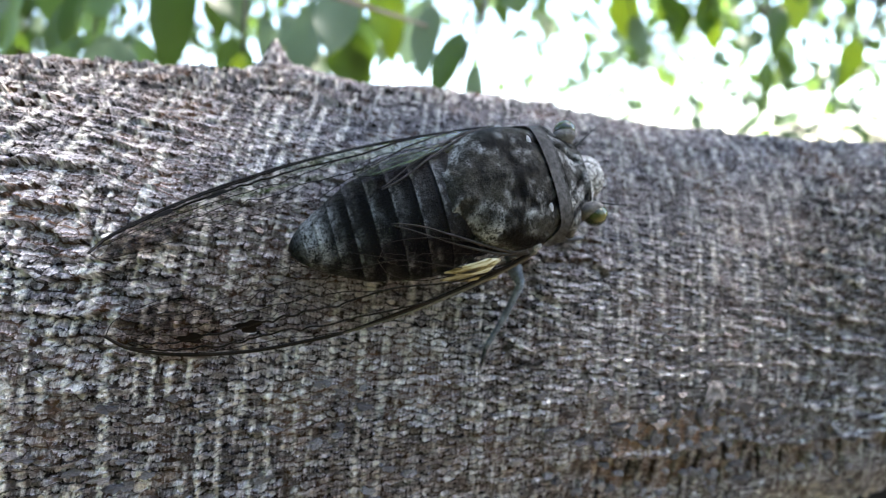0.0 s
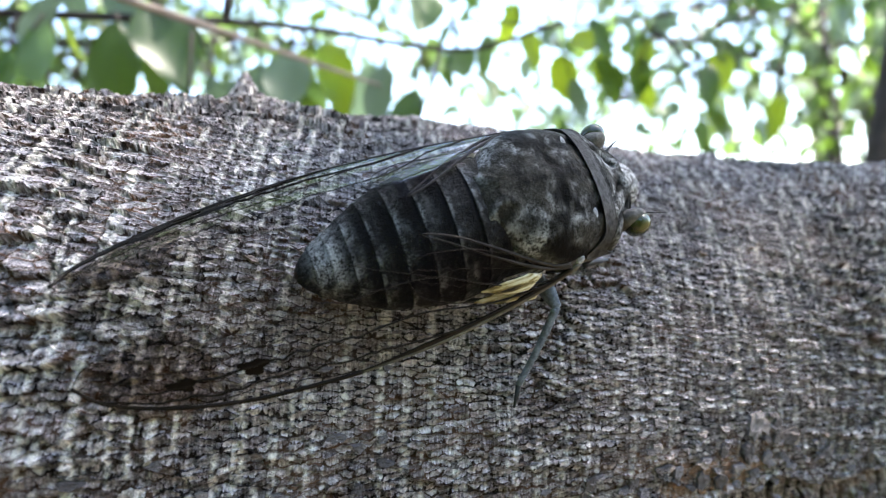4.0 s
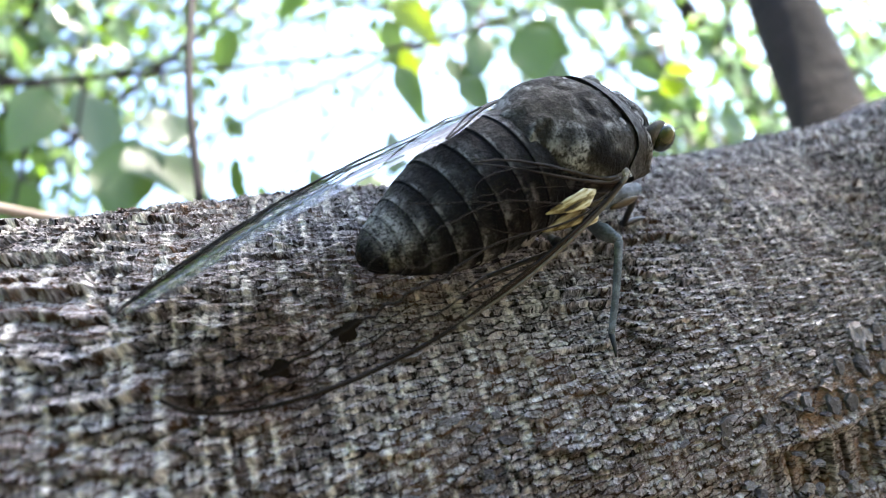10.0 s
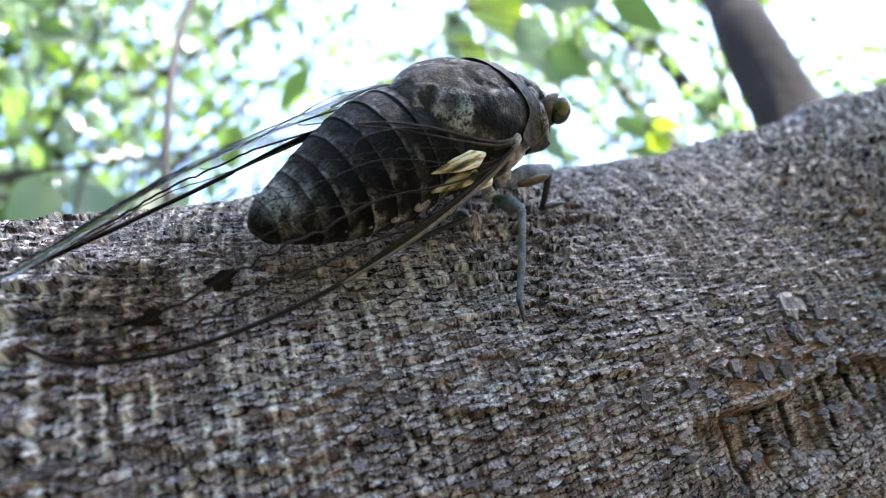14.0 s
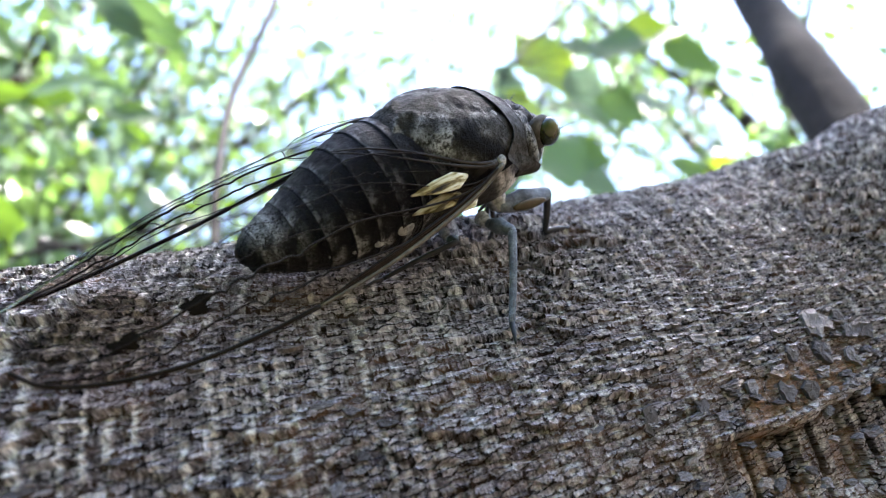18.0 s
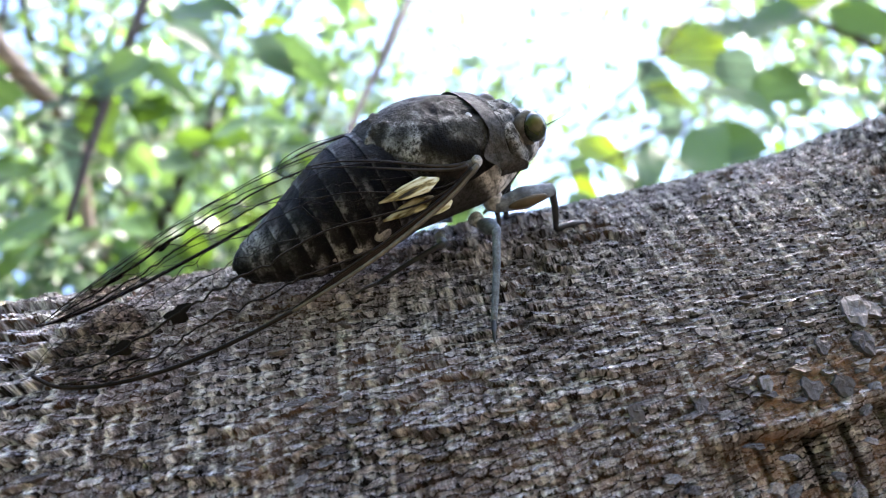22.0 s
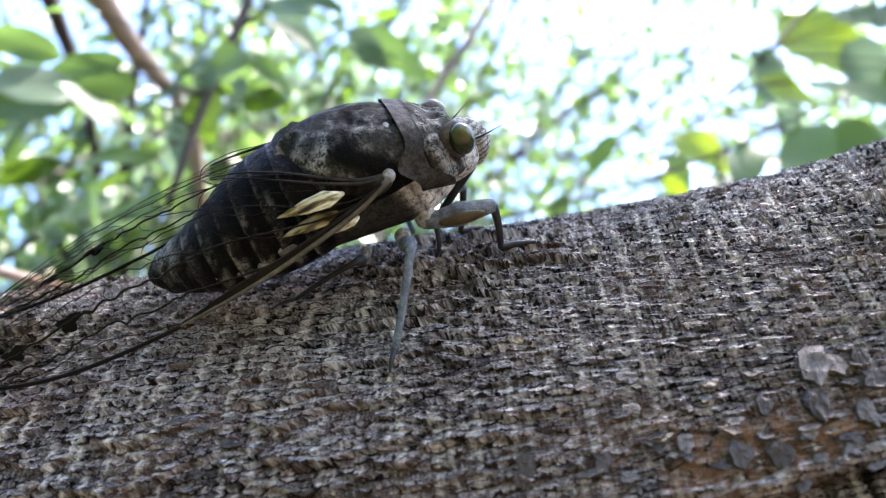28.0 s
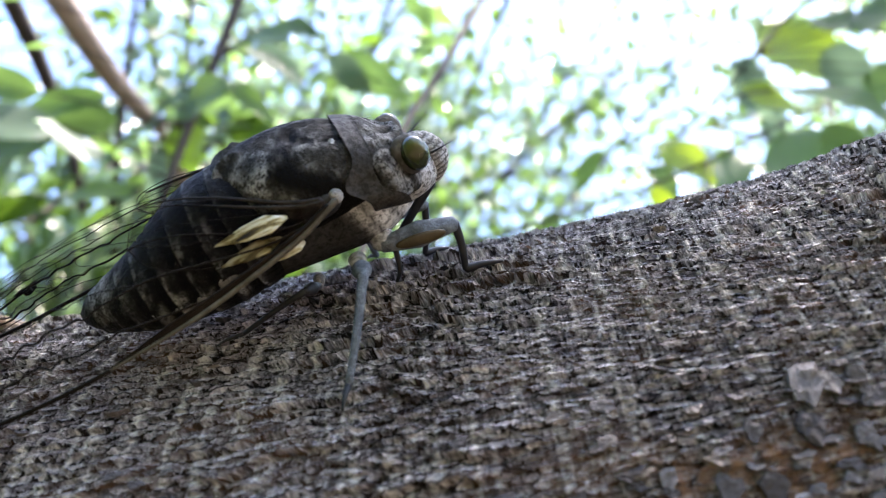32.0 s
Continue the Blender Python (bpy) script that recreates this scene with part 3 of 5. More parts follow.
TAN = plain("tan_leg", (0.030, 0.022, 0.010), (0.075, 0.055, 0.026), 900.0, 0.45, 0.3, 0.0001)


def cream_material():
    """Cream and tan streaks with dark threads that run along the insect."""
    s = Shader("cream_patch", 0.6, 0.1)
    n = s.noise(s.coords((150, 1900, 1900)), 1.0, 5.0, 0.65)
    w = s.noise(s.coords((420, 420, 420)), 1.0, 3.0, 0.5)
    f = s.math("ADD", n, s.math("MULTIPLY", s.math("SUBTRACT", w, 0.5), 0.45))
    s.color(s.ramp(f, (0.36, (0.012, 0.010, 0.008)), (0.45, (0.15, 0.115, 0.04)), (0.54, (0.40, 0.36, 0.22)), (0.70, (0.62, 0.61, 0.53))))
    return s.bump(n, 0.6, 0.0003).mat


CREAM = cream_material()
PALE = shell_material("white_down", (0.05, 0.05, 0.052), (0.36, 0.365, 0.37), (0.82, 0.82, 0.80), amount=0.7, rough=0.9)
VEIN = plain("dark_vein", (0.003, 0.0025, 0.002), (0.015, 0.010, 0.007), 700.0, 0.4, 0.2, 0.0001, 0.08)
BASE_VEIN = plain("brown_vein", (0.006, 0.005, 0.0045), (0.040, 0.034, 0.030), 900.0, 0.55, 0.4, 0.0002, 0.1)
COSTA = plain("pale_vein", (0.020, 0.018, 0.014), (0.14, 0.125, 0.095), 900.0, 0.4, 0.3, 0.0001)
BLACK = plain("black_spot", (0.002, 0.0015, 0.0013), (0.007, 0.005, 0.004), 900.0, 0.5, 0.3, 0.0001, 0.05)


def eye_material():
    s = Shader("compound_eye", 0.22, 0.35)
    n = s.noise(s.coords((1, 1, 1)), 500.0, 3.0, 0.5)
    s.color(s.ramp(n, (0.3, (0.008, 0.011, 0.002)), (0.55, (0.030, 0.036, 0.005)), (0.8, (0.10, 0.10, 0.012))))
    s.bsdf.inputs["Coat Weight"].default_value = 0.35
    s.bsdf.inputs["Coat Roughness"].default_value = 0.15
    return s.mat


def wing_material(name, smoke, clear, tint=(0.86, 0.835, 0.80)):
    """A clear membrane: light passes, a thin gloss stays."""
    s = Shader(name, 0.3, 0.06)
    s.color(smoke)
    tp = s.nodes.new("ShaderNodeBsdfTransparent")
    tp.inputs[0].default_value = (*tint, 1)
    body = s.node("ShaderNodeMixShader", Fac=clear)
    s.link(s.bsdf.outputs[0], body.inputs[1])
    s.link(tp.outputs[0], body.inputs[2])
    gloss = s.nodes.new("ShaderNodeBsdfGlossy")
    gloss.inputs["Roughness"].default_value = 0.16
    n = s.noise(s.coords((1, 1, 1)), 500.0, 3.0, 0.5)
    b = s.node("ShaderNodeBump", Strength=0.35, Distance=0.0003)
    s.link(n, b.inputs["Height"])
    s.link(b.outputs[0], gloss.inputs["Normal"])
    fr = s.node("ShaderNodeFresnel", IOR=1.12)
    top = s.nodes.new("ShaderNodeMixShader")
    s.link(s.math("MULTIPLY", fr.outputs[0], 0.25), top.inputs[0])
    s.link(body.outputs[0], top.inputs[1])
    s.link(gloss.outputs[0], top.inputs[2])
    s.link(top.outputs[0], s.out.inputs[0])
    return s.mat


EYE = eye_material()
WING = wing_material("wing_membrane", (0.03, 0.025, 0.02), 0.94)
SMOKE = wing_material("smoky_membrane", (0.03, 0.021, 0.015), 0.90, (0.70, 0.63, 0.57))
HINDWING = wing_material("hindwing_membrane", (0.008, 0.007, 0.008), 0.86, (0.74, 0.73, 0.74))

HEAD = [(-2.2, 1.9, -4.6, 3.9), (-1.2, 1.35, -4.6, 4.0), (-0.2, 0.75, -4.5, 3.8), (0.5, 0.2, -4.4, 3.3), (1.1, -0.3, -4.2, 2.6), (1.6, -0.9, -3.8, 1.7), (1.9, -1.6, -3.0, 0.6)]
PRONOTUM = [(0.2, 1.05, -3.6, 3.4), (-0.8, 1.6, -3.9, 4.2), (-1.8, 2.5, -3.9, 5.0), (-3.2, 3.4, -3.6, 5.2), (-4.6, 3.9, -3.2, 5.3), (-5.7, 4.2, -2.8, 5.5)]
MESONOTUM = [(-3.2, 3.2, -3.0, 4.6), (-3.9, 3.6, -3.0, 4.95), (-4.5, 3.9, -3.0, 5.2), (-5.2, 4.2, -3.0, 5.45), (-6.5, 4.55, -3.0, 5.7), (-8.5, 4.9, -3.0, 5.7), (-10.2, 4.95, -2.5, 5.0), (-11.6, 4.85, -2.0, 3.9), (-12.8, 4.6, -1.0, 2.8), (-13.6, 4.1, 0.5, 1.6)]
PLEURA = [(-0.6, 0.5, -4.6, 2.6), (-2.0, 1.5, -5.4, 3.6), (-4.5, 2.5, -6.1, 4.5), (-8.0, 3.2, -5.7, 4.7), (-11.5, 3.6, -5.2, 4.8), (-14.5, 3.4, -4.8, 4.6)]
TAIL = [(-11.0, 4.3, -5.0, 4.8), (-13.0, 4.5, -5.2, 5.3), (-15.5, 4.2, -5.3, 5.5), (-18.0, 3.3, -5.1, 5.1), (-20.5, 2.1, -4.6, 4.4), (-22.5, 1.3, -4.1, 3.4), (-24.3, 0.7, -3.3, 2.4), (-25.6, 0.2, -2.6, 1.5), (-26.4, -0.5, -1.8, 0.6)]


def shell(name, table, x0, x1, nx, material, parent, label, marks, power=1.0, bulge=None):
    me, gx, y, z = loft(name, table, x0, x1, nx, power=power, bulge=bulge)
    mark, line = marks(gx, y, z)
    attribute(me, "mark", mark)
    attribute(me, "line", line)
    return child(name, me, material, parent, label)


def fuzz(x, y, k, seed):
    return fbm(x * k + 50, y * k + 50, seed, 4)


def meso_marks(x, y, z):
    """Pale dusty rear corners and scrolls, ochre arcs between dark arched bands in front."""
    ay = np.abs(y)
    wob = 0.5 * (fuzz(x, y, 0.7, 42) - 0.5)
    corner = np.exp(-(((x + 10.0 + wob) / 1.3) ** 2 + ((ay - 4.2) / 0.75) ** 2)) * (z > 0.5)
    rear = smoothstep(-10.4, -11.6, x) * smoothstep(0.5, 1.6, ay)
    scroll = np.exp(-((np.hypot(x + 10.2, ay - 3.0) - 1.1) / 0.3) ** 2) * (x < -9.0)
    dust = np.clip(0.8 * corner * smoothstep(0.42, 0.60, fuzz(x, y, 1.3, 4)) + 0.45 * rear * smoothstep(0.5, 0.64, fuzz(x, y, 1.1, 5)) + 0.4 * scroll * smoothstep(0.4, 0.6, fuzz(x, y, 0.9, 19)), 0, 1)
    low = np.exp(-((z - 1.2 + 0.12 * (x + 7)) / 0.45) ** 2) * smoothstep(-9.6, -8.6, x) * smoothstep(0.45, 0.62, fuzz(x, z, 1.4, 43)) * 0.5
    arch = np.abs(np.hypot((x + 4.6) * 0.55, ay - 1.6) - 1.5 - 0.4 * wob)
    arch2 = np.abs(np.hypot((x + 4.6) * 0.40, ay - 4.1) - 1.6 - 0.4 * wob)
    arc = 0.30 * (np.exp(-((arch - 0.55) / 0.16) ** 2) + np.exp(-((arch2 - 0.6) / 0.18) ** 2)) * smoothstep(-9.8, -9.0, x) * (z > 1.5) * smoothstep(0.35, 0.6, fuzz(x, y, 1.2, 45))
    line = (1 - smoothstep(0.2, 0.5, arch)) + (1 - smoothstep(0.22, 0.55, arch2)) + (1 - smoothstep(0.12, 0.4, ay))
    core = np.exp(-((np.hypot((x + 6.6) * 0.7, ay - 1.7)) / 0.6) ** 2) + np.exp(-((np.hypot((x + 8.4) * 0.8, ay - 3.9)) / 0.55) ** 2)
    line = np.clip(line * smoothstep(-10.6, -9.6, x) + core + 0.8 * np.exp(-((x + 9.9) / 0.4) ** 2) * smoothstep(3.0, 1.0, ay), 0, 1) * smoothstep(0.25, 0.45, fuzz(x, y, 1.3, 8)) * (z > 0)
    # everything below z 0.2 is darkened as well
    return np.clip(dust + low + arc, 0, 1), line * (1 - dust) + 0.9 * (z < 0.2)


def meso_bulge(x, a, y, z):
    """Low lobes with furrows between, and the raised cross at the rear."""
    lobes = 0.10 * np.cos(y * 1.75) * smoothstep(-11.0, -9.0, x)
    furrow = -0.22 * np.exp(-((np.hypot((x + 5.0) * 0.62, np.abs(y) - 1.7) - 1.35) / 0.22) ** 2)
    cross = 0.35 * np.exp(-((np.abs(y) - 0.75 - 0.55 * np.abs(x + 11.6)) / 0.35) ** 2) * smoothstep(-10.2, -11.0, x)
    return (lobes + furrow + cross) * (z > 0.5) + 0.08 * (fuzz(x, y, 2.2, 3) - 0.5)


def collar_grooves(x, y):
    """Nearness to the slanting furrows on the fore part of the collar."""
    ay = np.abs(y) + 0.25 * (fuzz(x, y, 0.8, 41) - 0.5)
    first = np.exp(-((ay - 0.9 - 0.85 * (-x - 0.4)) / 0.26) ** 2)
    second = np.exp(-((ay - 3.0 - 0.75 * (-x - 0.9)) / 0.28) ** 2)
    return np.clip(first + second, 0, 1) * smoothstep(-2.9, -2.3, x) * smoothstep(0.1, -0.4, x)


def collar_marks(x, y, z):
    dust = 0.7 * smoothstep(0.45, 0.68, fuzz(x, y, 1.1, 6)) * smoothstep(-3.3, -2.4, x)
    rim = 1 - smoothstep(0.05, 0.28, np.abs(x + 2.5 + 0.5 * smoothstep(1.5, 4.6, np.abs(y))))
    return dust, np.clip(collar_grooves(x, y) + 0.85 * rim, 0, 1)


def collar_bulge(x, a, y, z):
    knobs = 0.14 * np.sin(x * 2.6 + 1) * np.sin(np.abs(y) * 1.7) * smoothstep(-3.0, -2.2, x)
    return -0.42 * collar_grooves(x, y) + knobs + 0.10 * (fuzz(x, y, 2.2, 12) - 0.5) - 0.12 * smoothstep(-2.7, -3.1, x)


def none_marks(x, y, z):
    # dark bands painted as the shading of creases that have no relief
    crease_shade = np.exp(-((x + 2.7 + 0.25 * z + 1.0) / 0.16) ** 2) + np.exp(-((x + 4.3 + 0.2 * z + 0.9) / 0.2) ** 2)
    # rear painted near black to stand for the dark below the wing
    return 0.75 * fuzz(x, y + z, 1.1, 2) + 0.2, np.clip(0.8 * crease_shade + 0.97 * smoothstep(-4.4, -6.0, x + 0.35 * (z + 3)), 0, 1)


def tail_marks(x, y, z):
    """Dark rings with thin pale hind edges, dusty on the sides, grey-white before the tip."""
    end = np.exp(-((x + 24.2) / 1.6) ** 2) * smoothstep(-2.2, -0.4, z)
    cut = np.array([-11.6, -13.5, -15.4, -17.3, -19.1, -20.9, -22.5, -23.9, -25.1, -26.4])
    k = np.clip(np.searchsorted(-cut, -x) - 1, 0, 8)
    phase = np.clip((x - cut[k]) / (cut[k + 1] - cut[k]), 0, 1)
    band = (1 - smoothstep(0.35, 0.7, phase)) * 0.9
    rim = smoothstep(0.84, 0.95, phase) * 0.30 * smoothstep(0.35, 0.6, fuzz(x, y * 1.6 + z, 1.3, 16))
    side = 0.7 * smoothstep(3.4, 4.8, np.abs(y)) * smoothstep(0.48, 0.62, fuzz(x * 1.3, z, 1.0, 15)) * smoothstep(0.3, 0.6, phase)
    back = 0.10 * smoothstep(0.5, 0.7, fuzz(x, y, 0.9, 18)) * (z > 0)
    return np.clip(0.65 * end * smoothstep(0.28, 0.5, fuzz(x, y, 1.2, 14)) + side + rim + back, 0, 1), np.clip(band * (1 - 0.8 * end) + 0.9 * smoothstep(-25.5, -26.2, x), 0, 1)


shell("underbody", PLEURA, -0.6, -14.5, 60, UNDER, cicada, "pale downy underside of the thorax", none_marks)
abdomen = shell("abdomen", [(x, a - 0.25, b + 0.25, c - 0.25) for x, a, b, c in TAIL], -11.0, -26.2, 60, ABDOMEN, cicada,
                "dark banded abdomen with a grey tip", tail_marks)
ball("tail_plate", (-24.0, 0, -2.5), (1.9, 1.35, 0.85), ABDOMEN, abdomen, "dark plate under the tail tip", seg=24)
TIP = plain("brown_tip", (0.004, 0.003, 0.0025), (0.045, 0.026, 0.017), 900.0, 0.5, 0.4, 0.0002, 0.1)
tube("tail_tube", [(-24.8, 0, -0.6), (-25.6, 0, -0.8), (-26.3, 0, -1.0)], [0.75, 0.65, 0.45], TIP, abdomen, "short brown tail tube")
cuts = [-11.6, -13.5, -15.4, -17.3, -19.1, -20.9, -22.5, -23.9, -25.1, -26.4]
for x0, x1 in zip(cuts, cuts[1:]):
    # each ring is proud at its rear edge and dips in front
    shell("abdomen_segment", TAIL, x0, x1 - 0.12 if x1 > -26 else x1, 14, ABDOMEN, abdomen, "", tail_marks,
          bulge=lambda x, a, y, z, x0=x0, x1=x1: -0.08 + 0.11 * ((x - x0) / (x1 - x0)) ** 0.7 * (x1 > -25.5) + 0.10 * (fuzz(x, y + z, 2.4, 20) - 0.5))
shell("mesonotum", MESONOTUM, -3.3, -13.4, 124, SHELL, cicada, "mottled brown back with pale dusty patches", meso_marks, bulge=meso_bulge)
BAND = shell_material("collar_band", (0.011, 0.0102, 0.0096), (0.030, 0.0285, 0.0275), (0.10, 0.097, 0.095), spec=0.05, rough=0.6, relief=0.5)


def saddle(name, x_front, x_rear, material, label, marks, bulge, nu=40, na=90, low=-0.62, thick=0.35):
    """A curved plate over the back with free, thin lower edges; x_front and x_rear follow the angle round the body."""
    a = np.concatenate([np.linspace(low, math.pi - low, na), np.linspace(math.pi - low, low, na)])
    inner = np.concatenate([np.zeros(na), np.ones(na)])
    u, ga = np.meshgrid(np.linspace(0, 1, nu), a, indexing="ij")
    down = smoothstep(0.75, -0.5, np.sin(ga))
    gx = x_front(down) + (x_rear(down) - x_front(down)) * u
    top, bottom, half = np.moveaxis(spline(PRONOTUM, gx.ravel()).reshape(*gx.shape, 3), -1, 0)
    mid = 0.5 * (top + bottom)
    c, s = np.cos(ga), np.sin(ga)
    y = half * np.sign(c) * np.abs(c) ** 0.85
    z = mid + np.where(s > 0, top - mid, mid - bottom) * s
    d = bulge(gx, down, u, y, z) - inner * thick * np.minimum(1, np.minimum(u, 1 - u) * 8 + 0.05)
    y, z = y + d * c, z + d * s
    me = grid_mesh(name, np.stack([gx, y, z], -1) * MM, nu, 2 * na, wrap_v=True)
    mark, line = marks(gx, y, z)
    attribute(me, "mark", mark)
    attribute(me, "line", line)
    return child(name, me, material, cicada, label)


def band_bulge(x, down, u, y, z):
    rim = 0.05 * smoothstep(0.8, 1.0, u) + 0.05 * smoothstep(0.12, 0.0, u)
    return 0.02 + rim + 0.6 * smoothstep(0.6, 1.0, down) + 0.05 * (fuzz(x, y, 2.5, 33) - 0.5)


saddle("collar_band", lambda d: -2.5 - 0.5 * smoothstep(0.0, 0.4, d) + 1.5 * smoothstep(0.72, 1.0, d), lambda d: -3.85 - 1.45 * smoothstep(0.0, 0.7, d) * (1 - 0.75 * smoothstep(0.72, 1.0, d)), BAND,
       "smooth grey-brown hind band of the collar, flared at its corners", lambda x, y, z: (0.35 * fuzz(x, y, 1.6, 31), 0.25 * smoothstep(0.55, 0.7, fuzz(x, y, 1.1, 35))), band_bulge)
saddle("pronotum", lambda d: 0.35 - 0.4 * d, lambda d: -2.65 - 0.5 * smoothstep(0.0, 0.4, d), COLLAR, "grey-brown grooved collar behind the head", collar_marks,
                lambda x, down, u, y, z: collar_bulge(x, 0, y, z) + 0.35 * smoothstep(0.6, 1.0, down), low=-0.52)
head = shell("head", HEAD, -2.2, 1.9, 60, FACE, cicada, "grey downy head", lambda x, y, z: (0.5 * smoothstep(0.6, -1.6, z) + 0.25 * fuzz(x, y, 1.3, 7), 0.75 * smoothstep(0.35, 0.6, fuzz(x, y, 0.9, 9)) * (z > -0.4)))
# the swollen, striped front of the head
me, gx, gy, gz = loft("face_plate", [(0.0, -0.2, -4.4, 1.5), (1.0, -0.15, -4.5, 1.9), (1.9, -0.4, -4.25, 1.9), (2.5, -0.85, -3.75, 1.55), (2.95, -1.5, -3.1, 0.95), (3.1, -2.0, -2.6, 0.3)], 0.0, 3.1, 70,
                      bulge=lambda x, a, y, z: 0.07 * np.sign(np.sin(z * 15.0)) * np.abs(np.sin(z * 15.0)) ** 0.5 * (np.abs(y) > 0.3))
attribute(me, "mark", 0.55 + 0 * gx)
attribute(me, "line", 0.95 * smoothstep(-0.1, -0.5, np.sin(gz * 15.0)) * (np.abs(gy) > 0.3))
child("face_plate", me, FACE, head, "swollen face with dark cross stripes")
for side in (1, -1):
    ball("compound_eye", (0.2, 4.25 * side, 0.0 - 0.2 * (side + 1)), (1.02, 0.92, 1.28), EYE, head, "glossy olive-green eye", seg=36)
    ball("eye_socket", (-0.25, 3.65 * side, -0.1 - 0.2 * (side + 1)), (1.35, 0.75, 1.55), FACE, head)
    tube("antenna", [(1.0, 2.7 * side, -1.1), (1.7, 3.1 * side, -1.0), (2.5, 3.5 * side, -0.8), (3.6, 4.0 * side, -0.5)], [0.16, 0.09, 0.05, 0.03], LEG_DARK, head, sides=8)
for y in (-0.5, 0.0, 0.5):
    ball("ocellus", (0.3 - abs(y) * 0.9, y, 0.42 - abs(y) * 0.1), (0.16, 0.16, 0.14), TAN, head, seg=16)
tube("rostrum", [(0.9, 0, -4.4), (-0.8, 0, -5.6), (-3.0, -0.2, -7.0), (-5.0, -0.5, -7.6)], [0.5, 0.42, 0.3, 0.12], LEG_DARK, head, "slender dark beak folded back")
for side in (1, -1):
    ball("white_spot", (-4.65, 2.95 * side, 3.10), (0.28, 0.60, 0.20), PALE, cicada, "white downy spot")
    ball("wing_joint", (-6.1, 5.55 * side, 0.45), (0.52, 0.40, 0.55), PALE, cicada, "white downy wing joint")
    ball("shoulder", (-7.3, 5.35 * side, 0.2), (1.5, 0.65, 0.9), LEG_DARK, cicada)


# ---- wings ----
def curve_at(table, us):
    """Places along a smooth curve of rows u, x, y, z."""
    return spline(table, us)


class Sheet:
    """A wing's surface between its front edge and its inner edge; arch in millimetres."""

    def __init__(self, front, inner, side, arch):
        self.front, self.inner, self.side, self.arch = front, inner, side, arch

    def at(self, u, v, lift=0.0):
        u, v = np.asarray(u, float), np.asarray(v, float)
        a, b = curve_at(self.front, u), curve_at(self.inner, u)
        p = a + (b - a) * v[..., None]
        out = np.array([0, -0.72, 0.69])
        width = np.linalg.norm(b - a, axis=-1)
        ripple = 0.06 * np.sin(v * 21 + u * 9)
        p = p + ((self.arch * width / 8 * 4 * v * (1 - v) + ripple * np.minimum(1, width / 4) * 4 * v * (1 - v) + lift))[..., None] * out
        p[..., 1] *= -self.side
        return p

    def mesh(self, name, nu=90, nv=30):
        u, v = np.meshgrid(np.linspace(0, 1, nu), np.linspace(0, 1, nv), indexing="ij")
        return grid_mesh(name, self.at(u.ravel(), v.ravel()) * MM, nu, nv)

    def vein(self, pts, radius, material, parent, label="", n=14):
        pts = np.array([(a, b, 0.0) for a, b in pts])
        path = np.array(bend([Vector(p) for p in pts], n)) if len(pts) > 2 else np.linspace(pts[0], pts[1], 8)
        sway = smoothstep(0.35, 0.6, path[:, 0]) * (1 - np.abs(2 * path[:, 1] - 1) ** 8)
        path[:, 1] += sway * 0.085 * (value_noise(path[:, 0] * 34 + 7, 0 * sway + pts[0][1] * 31, 61) - 0.5) + sway * 0.05 * (value_noise(path[:, 0] * 80, 0 * sway + pts[-1][1] * 17, 62) - 0.5)
        co = self.at(np.clip(path[:, 0], 0, 1), np.clip(path[:, 1], 0, 1), 0.02 + 0.22 * smoothstep(0.5, 0.7, path[:, 0]))
        r = [float(q) for q in np.interp(np.linspace(0, 1, len(co)), np.linspace(0, 1, len(radius)), radius)] if isinstance(radius, (list, tuple)) else radius
        r = [0.54 * q for q in r] if isinstance(r, list) else 0.45 * r
        return tube("vein", [tuple(p) for p in co], r, material, parent, label, sides=6, smooth_path=False)


FORE_FRONT = [(0.0, -6.2, -5.9, 0.3), (0.1, -9.2, -6.6, -0.55), (0.22, -13.5, -7.3, -1.2), (0.36, -18.3, -7.8, -1.7), (0.5, -24.0, -7.9, -2.0), (0.62, -28.5, -7.5, -2.2), (0.74, -32.8, -6.9, -2.1), (0.86, -37.0, -5.9, -1.5), (0.95, -40.2, -4.6, -0.5), (1.0, -41.6, -3.3, 0.6)]
FORE_INNER = [(0.0, -6.9, -5.3, 1.1), (0.1, -9.5, -4.5, 2.2), (0.22, -13.5, -2.7, 3.9), (0.36, -18.0, -1.3, 4.7), (0.5, -23.5, -1.5, 4.4), (0.62, -28.0, -1.7, 3.9), (0.74, -32.5, -1.8, 3.1), (0.86, -37.2, -1.9, 2.1), (0.95, -40.4, -2.3, 1.2), (1.0, -41.6, -3.3, 0.6)]
HIND_FRONT = [(0.0, -8.4, -5.3, 0.0), (0.3, -12.0, -5.9, -0.4), (0.6, -15.8, -5.8, 0.2), (0.85, -18.9, -4.8, 1.6), (1.0, -19.8, -3.6, 3.1)]
HIND_INNER = [(0.0, -8.4, -4.8, 0.9), (0.3, -12.0, -4.2, 3.0), (0.6, -15.5, -3.1, 4.1), (0.85, -18.6, -2.7, 4.2), (1.0, -19.8, -3.6, 3.1)]
